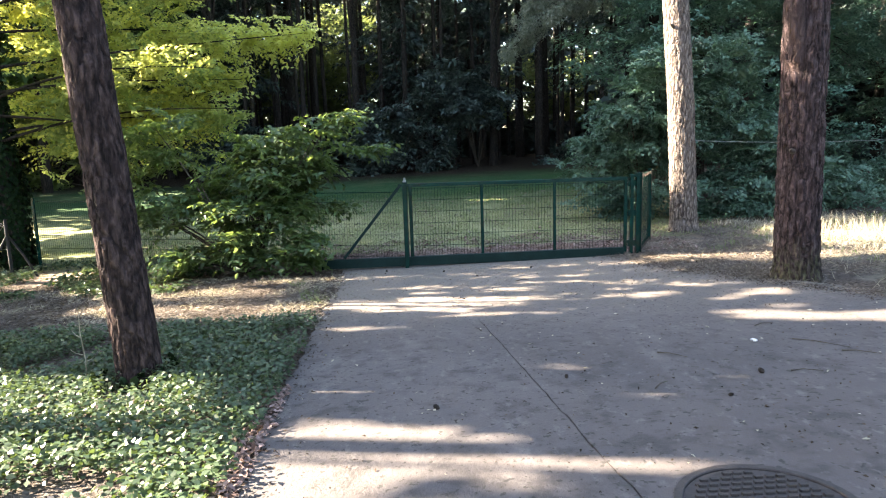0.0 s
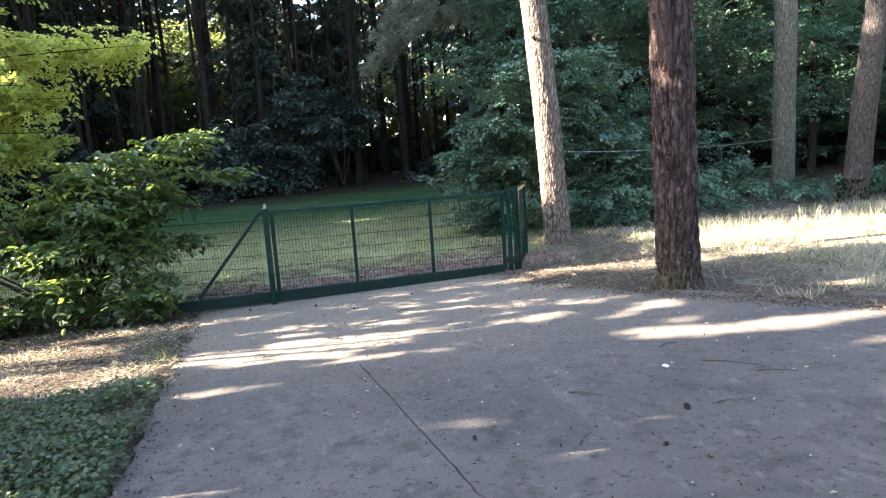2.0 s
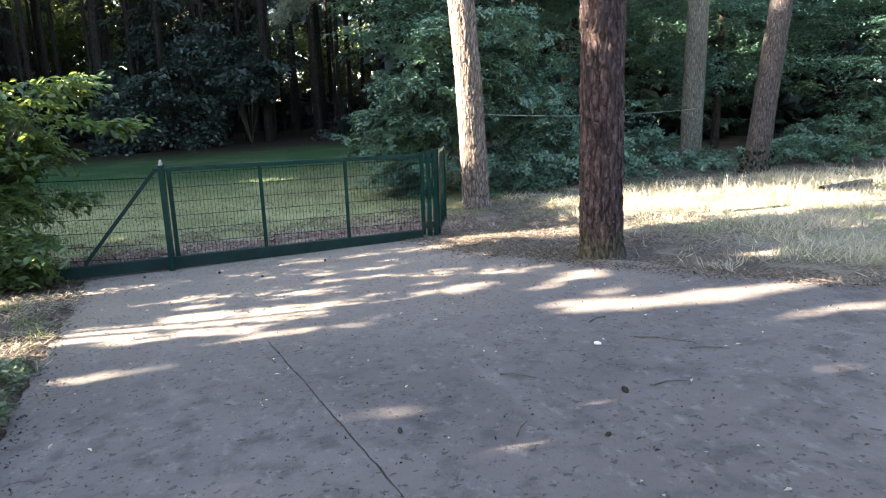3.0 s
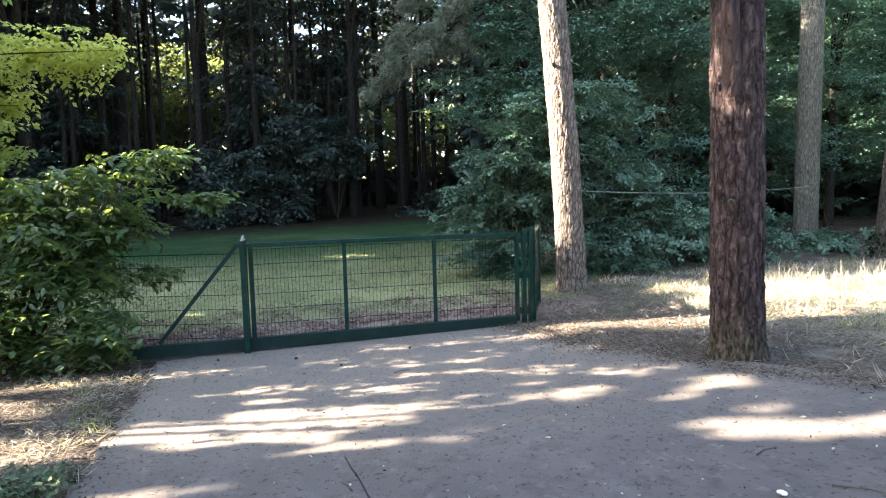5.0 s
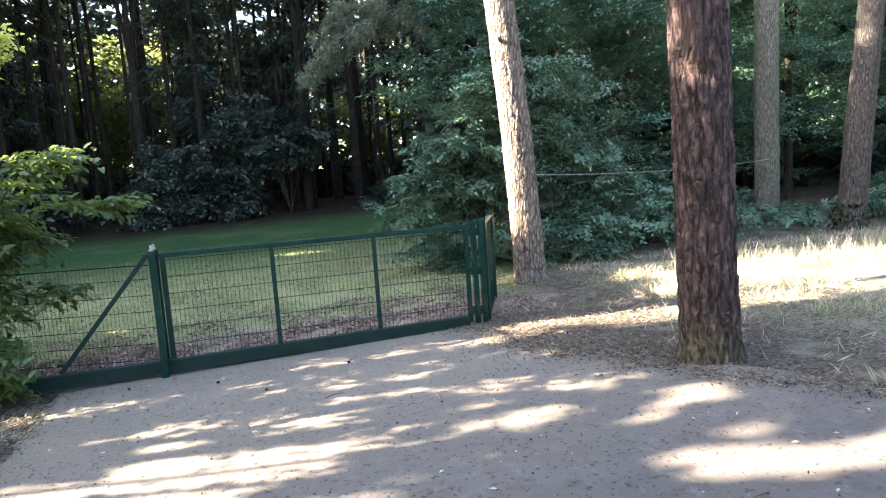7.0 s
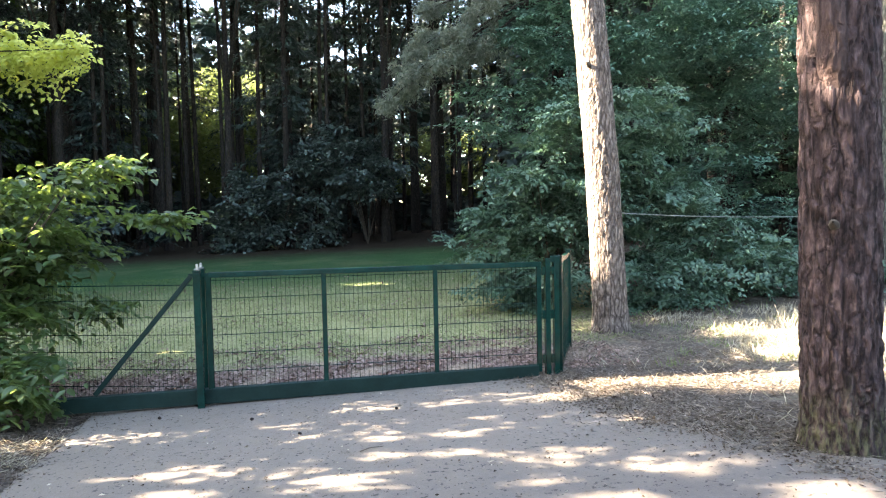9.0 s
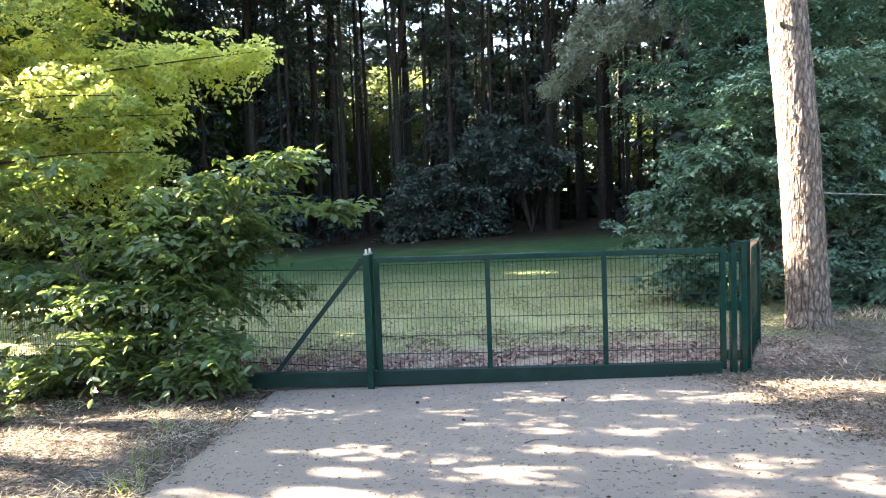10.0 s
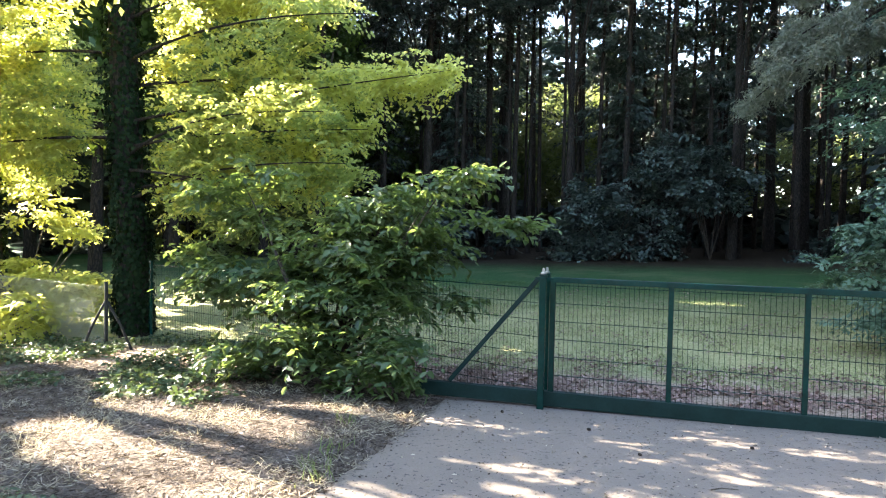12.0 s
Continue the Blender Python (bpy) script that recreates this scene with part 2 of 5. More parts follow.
M_ELDER = leaf_mat("elder_leaf", [(0.043, 0.090, 0.060), (0.085, 0.160, 0.108), (0.15, 0.245, 0.172)], 0.2, (0.12, 0.24, 0.10))
M_ROBINIA = leaf_mat("locust_leaf", [(0.050, 0.112, 0.080), (0.095, 0.190, 0.138), (0.16, 0.285, 0.21)], 0.22, (0.11, 0.22, 0.10))
M_CANOPY = leaf_mat("canopy_leaf", [(0.03, 0.07, 0.015), (0.06, 0.11, 0.025)], 0.2, (0.2, 0.28, 0.03))
M_NEEDLE = leaf_mat("conifer_needle", [(0.011, 0.022, 0.019), (0.024, 0.042, 0.035), (0.045, 0.070, 0.058)], 0.12, (0.08, 0.12, 0.03))
M_PINE = leaf_mat("grey_pine_needle", [(0.09, 0.115, 0.085), (0.15, 0.18, 0.13), (0.22, 0.245, 0.185)], 0.25, (0.2, 0.22, 0.12))
# brighter leaf tint for the stretches that stand in sun
M_FARLEAF = leaf_mat("sunlit_tint_far_leaf", [(0.045, 0.08, 0.022), (0.09, 0.135, 0.042), (0.15, 0.20, 0.085)], 0.42, (0.42, 0.48, 0.16))
# leaf colour lowered for the shade in and before the wood
M_DARKLEAF = leaf_mat("shade_tint_bush_leaf", [(0.018, 0.034, 0.030), (0.038, 0.062, 0.056), (0.065, 0.095, 0.088)], 0.15, (0.06, 0.1, 0.06))
M_BLUEBUSH = leaf_mat("grey_green_bush_leaf", [(0.034, 0.054, 0.045), (0.064, 0.094, 0.079), (0.11, 0.148, 0.125)], 0.15, (0.1, 0.16, 0.12))
M_STRAW = leaf_mat("dry_grass_blade", [(0.20, 0.185, 0.135), (0.40, 0.365, 0.29), (0.60, 0.55, 0.46)], 0.35, (0.5, 0.42, 0.2), 0.6, 0.2)
M_GRASS = leaf_mat("green_grass_blade", [(0.06, 0.11, 0.035), (0.13, 0.19, 0.075), (0.25, 0.28, 0.15)], 0.35, (0.3, 0.35, 0.05), 0.55, 0.25)
M_DRYLAWN = leaf_mat("dry_lawn_blade", [(0.075, 0.115, 0.042), (0.17, 0.22, 0.088), (0.34, 0.355, 0.195)], 0.35, (0.3, 0.35, 0.08), 0.55, 0.25)
# far lawn blades, their colour lowered for the shade there
M_LAWN = leaf_mat("mown_lawn_blade", [(0.026, 0.066, 0.024), (0.07, 0.125, 0.045), (0.19, 0.225, 0.12)], 0.35, (0.2, 0.32, 0.06), 0.55, 0.25)
M_LITTER = leaf_mat("fallen_leaf", [(0.08, 0.054, 0.046), (0.24, 0.155, 0.13), (0.48, 0.345, 0.30)], 0.1, (0.3, 0.2, 0.1), 0.8, 0.15)
M_DRY = leaf_mat("dry_grey_litter", [(0.055, 0.043, 0.035), (0.15, 0.122, 0.10), (0.33, 0.28, 0.235)], 0.1, (0.3, 0.24, 0.15), 0.85, 0.1)
M_DEBRIS = leaf_mat("dark_debris", [(0.015, 0.011, 0.009), (0.04, 0.028, 0.02), (0.11, 0.075, 0.05)], 0.05, (0.1, 0.08, 0.05), 0.85, 0.1)
M_STONE = simple("pale_stone", (0.55, 0.52, 0.47), (0.75, 0.72, 0.68), 30, 0.8)
M_CONE = simple("dark_pine_cone", (0.015, 0.010, 0.008), (0.05, 0.035, 0.025), 40, 0.9)

# ---- ground shape ----


def gz(x, y):
    """Height of the ground: it falls towards the gate and rises gently over the lawn."""
    side = 0.025 * max(-8.0, min(8.0, x))
    front = 0.06 * max(-y, 0.0) if y > -30 else 1.8
    back = 0.03 * max(0.0, min(y, 36.0) - 2.0)
    return side + front + back


def part(name, bm, material, parent=None, label="", smooth_it=False):
    """One mesh object, under its thing or part if there is one."""
    if isinstance(bm, bmesh.types.BMesh):
        me = bpy.data.meshes.new(name)
        bm.to_mesh(me)
        bm.free()
    else:
        me = bm
    if material is not None and not me.materials:
        me.materials.append(material)
    if smooth_it:
        me.polygons.foreach_set("use_smooth", [True] * len(me.polygons))
    ob = new(name, me)
    ob.parent = parent
    if label:
        ob["label"] = label
    return ob


def thing(name, loc, label, category, group="", kind=""):
    ob = new(name)
    ob.location = loc
    ob.empty_display_size = 0.2
    return tagged(ob, label, category, group, kind)


def add_box(bm, c, s, bevel=0.0, m=None):
    r = bmesh.ops.create_cube(bm, size=1.0)
    vs = r["verts"]
    bmesh.ops.scale(bm, vec=s, verts=vs)
    if bevel:
        es = list({e for v in vs for e in v.link_edges})
        bv = bmesh.ops.bevel(bm, geom=es, offset=bevel, segments=2, affect="EDGES", profile=0.6)
        vs = list({v for f in bv["faces"] for v in f.verts} | {v for v in vs if v.is_valid})
        vs = [v for v in vs if v.is_valid]
    if m is not None:
        bmesh.ops.transform(bm, matrix=m, verts=vs)
    bmesh.ops.translate(bm, vec=c, verts=vs)
    return bm


def box(c, s, bevel=0.004, m=None):
    return add_box(bmesh.new(), c, s, bevel, m)


def mesh_np(name, verts, faces, mat=None):
    """Mesh from arrays; faces: (n, k)."""
    me = bpy.data.meshes.new(name)
    n, k = faces.shape
    me.vertices.add(len(verts))
    me.vertices.foreach_set("co", np.ascontiguousarray(verts, dtype=np.float32).ravel())
    me.loops.add(n * k)
    me.loops.foreach_set("vertex_index", np.ascontiguousarray(faces, dtype=np.int32).ravel())
    me.polygons.add(n)
    me.polygons.foreach_set("loop_start", np.arange(0, n * k, k, dtype=np.int32))
    me.update(calc_edges=True)
    if mat is not None:
        me.materials.append(mat)
    return me


def unit(v):
    return v / np.maximum(np.linalg.norm(v, axis=1, keepdims=True), 1e-9)


def leaves(name, c, d, n, length, width, mat, sides=4):
    """Leaves at the points c, growing along d, facing n; pointed ovals folded a little along the midrib."""
    N = len(c)
    length, width = np.broadcast_to(length, N)[:, None], np.broadcast_to(width, N)[:, None]
    d = unit(d)
    s = unit(np.cross(d, n))
    up = np.cross(s, d)
    if sides == 4:
        v = np.stack([c, c + d * length * 0.45 + s * width * 0.5 + up * width * 0.12, c + d * length - up * length * 0.12,
                      c + d * length * 0.45 - s * width * 0.5 + up * width * 0.12], 1)
        f = np.array([[0, 1, 2, 3]])
    else:
        v = np.stack([c, c + d * length * 0.3 + s * width * 0.46 + up * width * 0.1, c + d * length * 0.68 + s * width * 0.40 + up * width * 0.06,
                      c + d * length - up * length * 0.15, c + d * length * 0.68 - s * width * 0.40 + up * width * 0.06,
                      c + d * length * 0.3 - s * width * 0.46 + up * width * 0.1], 1)
        f = np.array([[0, 1, 2, 3], [0, 3, 4, 5]])
    k = v.shape[1]
    faces = (f[None] + (np.arange(N) * k)[:, None, None]).reshape(-1, 4)
    return mesh_np(name, v.reshape(-1, 3), faces, mat)


def tube(path, radii, seg=10, name="tube", mat=None, rough=0.0, plates=None, seed=0):
    """A tapered limb along a path, with an uneven outline."""
    path = np.asarray(path, float)
    radii = np.asarray(radii, float)
    n = len(path)
    tan = unit(np.gradient(path, axis=0))
    ref = np.array([0.0, 1.0, 0.0]) if abs(tan[0, 1]) < 0.9 else np.array([1.0, 0, 0])
    a = unit(np.cross(tan, ref[None]))
    b = np.cross(tan, a)
    th = np.linspace(0, 2 * np.pi, seg, endpoint=False)
    ring = a[:, None] * np.cos(th)[None, :, None] + b[:, None] * np.sin(th)[None, :, None]
    r = np.repeat(radii[:, None], seg, 1)
    if rough:
        for i in range(n):
            for j in range(seg):
                p = ring[i, j] * 7.0 + np.array([seed, 0, path[i, 2] * 1.6])
                q = ring[i, j] * 18.0 + np.array([seed, 5, path[i, 2] * 5.0])
                r[i, j] *= 1 + rough * (noise.noise(p) + 0.5 * noise.noise(q) + 0.6 * abs(noise.noise(ring[i, j] * 12.0 + np.array([0, 0, path[i, 2] * 1.2]))))
    if plates:
        k, kz, deep = plates
        for i in range(n):
            for j in range(seg):
                p = Vector((ring[i, j][0] * k, ring[i, j][1] * k, path[i, 2] * kz + seed))
                p += noise.noise_vector(p * 0.9) * 0.5
                d = noise.voronoi(p)[0]
                r[i, j] *= 1 - deep * (1 - min(1.0, (d[1] - d[0]) / 0.3)) + 0.25 * deep * noise.noise(p * 0.7)
    v = path[:, None] + ring * r[:, :, None]
    i, j = np.meshgrid(np.arange(n - 1), np.arange(seg), indexing="ij")
    f = np.stack([i * seg + j, i * seg + (j + 1) % seg, (i + 1) * seg + (j + 1) % seg, (i + 1) * seg + j], -1).reshape(-1, 4)
    return mesh_np(name, v.reshape(-1, 3), f, mat)


def join_np(name, meshes, mat):
    """One mesh of several that share a material."""
    vs, fs, o = [], [], 0
    for me in meshes:
        v = np.empty(len(me.vertices) * 3, np.float32)
        me.vertices.foreach_get("co", v)
        f = np.empty(len(me.loops), np.int32)
        me.loops.foreach_get("vertex_index", f)
        vs.append(v.reshape(-1, 3))
        fs.append(f.reshape(-1, 4) + o)
        o += len(v) // 3
        bpy.data.meshes.remove(me)
    return mesh_np(name, np.concatenate(vs), np.concatenate(fs), mat)


def smooth_mesh(me):
    me.polygons.foreach_set("use_smooth", [True] * len(me.polygons))
    return me


R = np.random.default_rng(7)


def rand_unit(n):
    return unit(R.normal(size=(n, 3)))


def spray_leaves(name, centres, radius, per, mat, length, width, flat=0.35, droop=0.25, outward=None, sides=4):
    """Leafy sprays: at each centre a fan of twigs that grow outward, with leaves set along both sides."""
    C = np.asarray(centres, float)
    K, q = len(C), 4
    M = max(3, per // q)
    rad = np.broadcast_to(radius, K)
    az = R.uniform(0, 2 * np.pi, K) if outward is None else outward + R.normal(0, 0.5, K)
    tilt = unit(np.stack([R.normal(0, flat, K), R.normal(0, flat, K), np.ones(K)], 1))
    th = az[:, None] + np.linspace(-0.75, 0.75, q)[None] + R.normal(0, 0.16, (K, q))
    T = np.stack([np.cos(th), np.sin(th), np.zeros((K, q))], -1)
    T = T - (T * tilt[:, None]).sum(-1, keepdims=True) * tilt[:, None]
    S = np.cross(np.broadcast_to(tilt[:, None], T.shape), T)
    u = (np.arange(M) + 0.6) / M
    sgn = np.where(np.arange(M) % 2 == 0, 1.0, -1.0)
    L = rad[:, None] * R.uniform(0.8, 1.25, (K, q))
    root = C - np.stack([np.cos(az), np.sin(az), np.zeros(K)], 1) * rad[:, None] * 0.7
    pos = root[:, None, None] + T[:, :, None] * (u * 1.55)[None, None, :, None] * L[:, :, None, None]
    pos[..., 2] -= droop * (u ** 2)[None, None] * L[:, :, None]
    pos = pos + R.normal(0, 0.03, pos.shape) * rad[:, None, None, None]
    d = T[:, :, None] * 0.6 + S[:, :, None] * (sgn * 0.85)[None, None, :, None] + R.normal(0, 0.28, pos.shape)
    d[..., 2] -= droop * 0.8
    nn = np.broadcast_to(tilt[:, None, None], pos.shape) + R.normal(0, 0.28, pos.shape)
    N = K * q * M
    L2 = length * R.uniform(0.65, 1.25, N)
    return leaves(name, pos.reshape(-1, 3), d.reshape(-1, 3), nn.reshape(-1, 3), L2, width * L2 / length, mat, sides)


def in_layers(blobs, n, lobes, size=(0.45, 0.13)):
    """Points gathered in flat, layered lobes inside rounded volumes."""
    c = in_blobs(blobs, lobes)
    k = R.integers(0, lobes, n)
    f = R.uniform(0.6, 1.4, lobes)[k][:, None]
    return c[k] + rand_unit(n) * np.sqrt(R.uniform(0, 1, n))[:, None] * np.array([size[0], size[0], size[1]]) * f


def in_blobs(blobs, n):
    """Points in the outer part of a set of rounded lobes (x, y, z, rx, ry, rz)."""
    B = np.array(blobs, float)
    vol = B[:, 3] * B[:, 4] * B[:, 5]
    k = R.choice(len(B), n, p=vol / vol.sum())
    u = rand_unit(n) * (R.uniform(0.25, 1.0, n) ** 0.45)[:, None]
    return B[k, :3] + u * B[k, 3:]

# ---- ground, road ----


def build_ground():
    xs = np.unique(np.concatenate([np.linspace(-400, -40, 19), np.linspace(-40, -10, 31), np.linspace(-10, 16, 131), np.linspace(16, 45, 30), np.linspace(45, 400, 19)]))
    ys = np.unique(np.concatenate([np.linspace(-400, -20, 20), np.linspace(-20, -12, 17), np.linspace(-12, 8, 101), np.linspace(8, 40, 65), np.linspace(40, 100, 31), np.linspace(100, 500, 15)]))
    nx, ny = len(xs), len(ys)
    V = np.empty((ny, nx, 3))
    for j, y in enumerate(ys):
        for i, x in enumerate(xs):
            z = gz(x, y)
            z += 0.035 * noise.noise((x * 0.8, y * 0.8, 0)) + 0.015 * noise.noise((x * 3, y * 3, 4))
            inside = ROAD_LEFT(y) - 0.15 < x < ROAD_RIGHT(y) + 0.15 and y < 0.25
            z -= 0.07 if inside else 0.0
            V[j, i] = x, y, z
    i, j = np.meshgrid(np.arange(nx - 1), np.arange(ny - 1))
    F = np.stack([j * nx + i, j * nx + i + 1, (j + 1) * nx + i + 1, (j + 1) * nx + i], -1).reshape(-1, 4)
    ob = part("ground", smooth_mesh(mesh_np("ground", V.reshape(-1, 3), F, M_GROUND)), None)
    tagged(ob, "lawn, dry grass and needle litter on gently sloping ground", "ground", kind="structure")


def ROAD_LEFT(y):
    return float(np.interp(y, [-40, -9, -7, -5, -3.4, -1.5, -0.3, 0.3], [-0.3, -0.45, -0.6, -0.76, -0.88, -1.0, -1.15, -1.2]))


def ROAD_RIGHT(y):
    return float(np.interp(y, [-40, -10, -9.0, -7.2, -6.1, -5.0, -4.0, -3.3, -2.3, -0.2, 0.3], [60, 20, 14, 8.2, 6.2, 5.35, 5.1, 4.8, 4.45, 4.15, 4.1]))


def build_road():
    """Concrete slabs with ragged edges and an open joint running towards the gate."""
    ys = np.concatenate([np.linspace(-40, -13, 20), np.linspace(-12.8, 0.14, 180)])
    slabs = []
    for side in (0, 1, 2):
        rows = []
        us = np.linspace(0, 1, 26 if side == 0 else 60) ** (1 if side == 0 else 1.4 if side == 1 else 1.0)
        for y in ys[ys < -4.5] if side < 2 else np.concatenate([[ys[ys < -4.5][-1]], ys[ys >= -4.5]]):
            joint = 1.02 + 0.014 * noise.noise((0, y * 2.2, 0)) + 0.010 * noise.noise((0, y * 9, 3)) + 0.007 * noise.noise((0, y * 23, 3)) + 0.05 - 0.115 * (y + 6.0)
            gap = 0.011 + 0.009 * noise.noise((4, y * 5, 0)) if -30 < y < -4.6 else 0.0
            gap = max(gap * 0.45, 0.001)
            lo = ROAD_LEFT(y) + 0.07 * noise.noise((3, y * 2.4, 0)) + 0.03 * noise.noise((3, y * 9, 0)) if side != 1 else joint + gap
            hi = joint - gap if side == 0 else ROAD_RIGHT(y) + 0.12 * noise.noise((7, y * 1.7, 0)) + 0.04 * noise.noise((7, y * 8, 0))
            rows.append([(lo + (hi - lo) * u, y) for u in us])
        P = np.array(rows)
        m, k = P.shape[:2]
        Z = np.array([[gz(x, y) + 0.012 * noise.noise((x * 0.9, y * 0.9, 8)) + 0.012 for x, y in row] for row in P])
        top = np.concatenate([P, Z[..., None]], -1).reshape(-1, 3)
        bot = top - np.array([0, 0, 0.14])
        V = np.concatenate([top, bot])
        i, j = np.meshgrid(np.arange(k - 1), np.arange(m - 1))
        f = np.stack([j * k + i, j * k + i + 1, (j + 1) * k + i + 1, (j + 1) * k + i], -1).reshape(-1, 4)
        o = m * k
        rim = [(np.arange(m - 1) * k, np.arange(1, m) * k), (np.arange(1, m) * k + k - 1, np.arange(m - 1) * k + k - 1)]
        walls = [np.stack([a, b, b + o, a + o], -1) for a, b in rim]
        e0, e1 = (m - 1) * k + np.arange(k - 1), (m - 1) * k + np.arange(1, k)
        walls.append(np.stack([e0, e1, e1 + o, e0 + o], -1))
        slabs.append((V, np.concatenate([f] + walls)))
    road = thing("road", (0, 0, 0), "worn grey concrete drive with ragged edges", "road", kind="structure")
    for V, F in slabs:
        me = mesh_np("slab", V, F, M_CONC)
        me.polygons.foreach_set("use_smooth", [False] * len(me.polygons))
        part("slab", me, None, road)


build_ground()
build_road()

# ---- gate and fences ----
H_TOP = 1.47


def wire(vs, fs, a, b, r):
    """A thin four-sided rod from a to b."""
    a, b = np.array(a, float), np.array(b, float)
    t = (b - a) / np.linalg.norm(b - a)
    u = np.cross(t, [0.3, 0.9, 0.31])
    u /= np.linalg.norm(u)
    w = np.cross(t, u)
    o = len(vs)
    for p in (a, b):
        for c, s in ((1, 0), (0, 1), (-1, 0), (0, -1)):
            vs.append(p + (u * c + w * s) * r)
    for k in range(4):
        fs.append((o + k, o + (k + 1) % 4, o + 4 + (k + 1) % 4, o + 4 + k))


ROD = {}


def rod_mesh(axis, L, r):
    """A rod's mesh, shared by all rods of that length."""
    key = (axis, round(L, 3), r)
    if key not in ROD:
        vs, fs = [], []
        wire(vs, fs, (0, 0, 0), (L, 0, 0) if axis == "x" else (0, 0, L), r)
        ROD[key] = mesh_np("rod", np.array(vs), np.array(fs), M_GREEN)
    return ROD[key]


def wire_panel(parent, x0, x1, z0, z1, spikes=0.0, origin=0.0):
    """Welded rod mat: uprights each 50 mm, double cross rods each 200 mm."""
    n = int(round((x1 - x0) / 0.05))
    for i in range(n + 1):
        part("upright_rod", rod_mesh("z", z1 + spikes - z0, 0.0024), None, parent).location = (x0 + (x1 - x0) * i / n, 0, z0)
    z = z0 + 0.02 + origin
    while z < z1 + 0.001:
        for dy in (-0.006, 0.006):
            part("cross_rod", rod_mesh("x", x1 - x0, 0.0033), None, parent).location = (x0, dy, z)
        z += 0.2


def build_gate():
    gate = thing("sliding_gate", (0, 0, 0), "dark green steel sliding gate with welded rod infill, closed", "gate")
    part("bottom_beam", box((1.13, 0, 0.13), (5.3, 0.10, 0.16), 0.008, Matrix.Rotation(-0.012, 4, "Y")), M_BEAM, gate, "dark, dull green bottom beam")
    part("top_rail", box((1.95, 0, H_TOP - 0.03), (3.755, 0.055, 0.06), 0.006), M_GREEN, gate)
    for x, w in ((0.07, 0.055), (1.305, 0.05), (2.565, 0.05), (3.80, 0.055)):
        part("upright", box((x, 0, 0.80), (w, 0.05, 1.28), 0.005), M_GREEN, gate)
    a, b = Vector((-0.10, 0, 1.44)), Vector((-1.12, 0, 0.20))
    d = b - a
    m = d.to_track_quat("Z", "Y").to_matrix().to_4x4()
    # the brace stands against the light, its shade put into the darker colour
    part("brace", box((a + b) / 2, (0.05, 0.05, d.length), 0.005, m), M_BEAM, gate, "sloping green steel brace")
    part("tail_rail", box((-0.03, 0, 1.44), (0.20, 0.045, 0.045), 0.005), M_GREEN, gate)
    for x0, x1 in ((0.10, 1.28), (1.33, 2.54), (2.59, 3.77)):
        wire_panel(gate, x0, x1, 0.2, 1.42, 0.0, 0.16)
    guide = thing("guide_post", (-0.02, 0, 0), "green steel guide post with bright bolts on its cap", "gate post")
    for y in (-0.12, 0.12):
        part("post", box((0, y, 0.73), (0.072, 0.06, 1.50), 0.007), M_GREEN, guide)
        part("cap", box((0, y, 1.492), (0.08, 0.07, 0.02), 0.006), M_GREEN, guide)
    part("roller_bracket", box((0, 0, 1.515), (0.05, 0.28, 0.016), 0.004), M_GALV, guide, "galvanised roller bracket")
    for y in (-0.10, 0.10):
        bm = bmesh.new()
        bmesh.ops.create_cone(bm, cap_ends=True, segments=10, radius1=0.017, radius2=0.013, depth=0.05)
        bmesh.ops.translate(bm, vec=(0, y, 1.545), verts=bm.verts)
        part("bolt", bm, M_GALV, guide)
    for x, nm, h in ((3.905, "catch_post", 1.45), (4.01, "hinge_post", 1.47)):
        p = thing(nm, (x, 0, 0.06), "square green steel post beside the gate's closing end", "gate post", "gate end posts")
        part("post", box((0, 0, h / 2 - 0.02), (0.06, 0.08, h), 0.007), M_GREEN, p)
        part("cap", box((0, 0, h - 0.012), (0.07, 0.09, 0.024), 0.008), M_GREEN, p)
        for z in (0.25, 0.78, 1.3):
            part("spacer", box((-0.048, -0.005, z), (0.04, 0.03, 0.10), 0.004), M_GREEN, p)
    part("catch_hook", box((-0.05, 0, 1.44), (0.05, 0.07, 0.07), 0.006), M_GREEN, p)
    # side panel, running away from the drive
    side = thing("side_fence_panel", (4.07, 0.05, 0.10), "narrow green steel fence panel running away from the gate", "fence")
    end = Vector((4.69, 1.40, 0)) - Vector((4.07, 0.05, 0))
    ang = math.atan2(end.y, end.x)
    side.rotation_euler = (0, 0, ang)
    L = end.length
    part("top_rail", box((L / 2, 0, 1.37), (L, 0.05, 0.055), 0.005), M_GREEN, side)
    part("bottom_rail", box((L / 2, 0, 0.09), (L, 0.05, 0.06), 0.005), M_GREEN, side)
    for x in (0.03, L):
        part("post", box((x, 0, 0.69), (0.07, 0.07, 1.46), 0.006), M_GREEN, side)
        part("cap", box((x, 0, 1.425), (0.08, 0.08, 0.02), 0.006), M_GREEN, side)
    wire_panel(side, 0.05, L - 0.05, 0.1, 1.35)


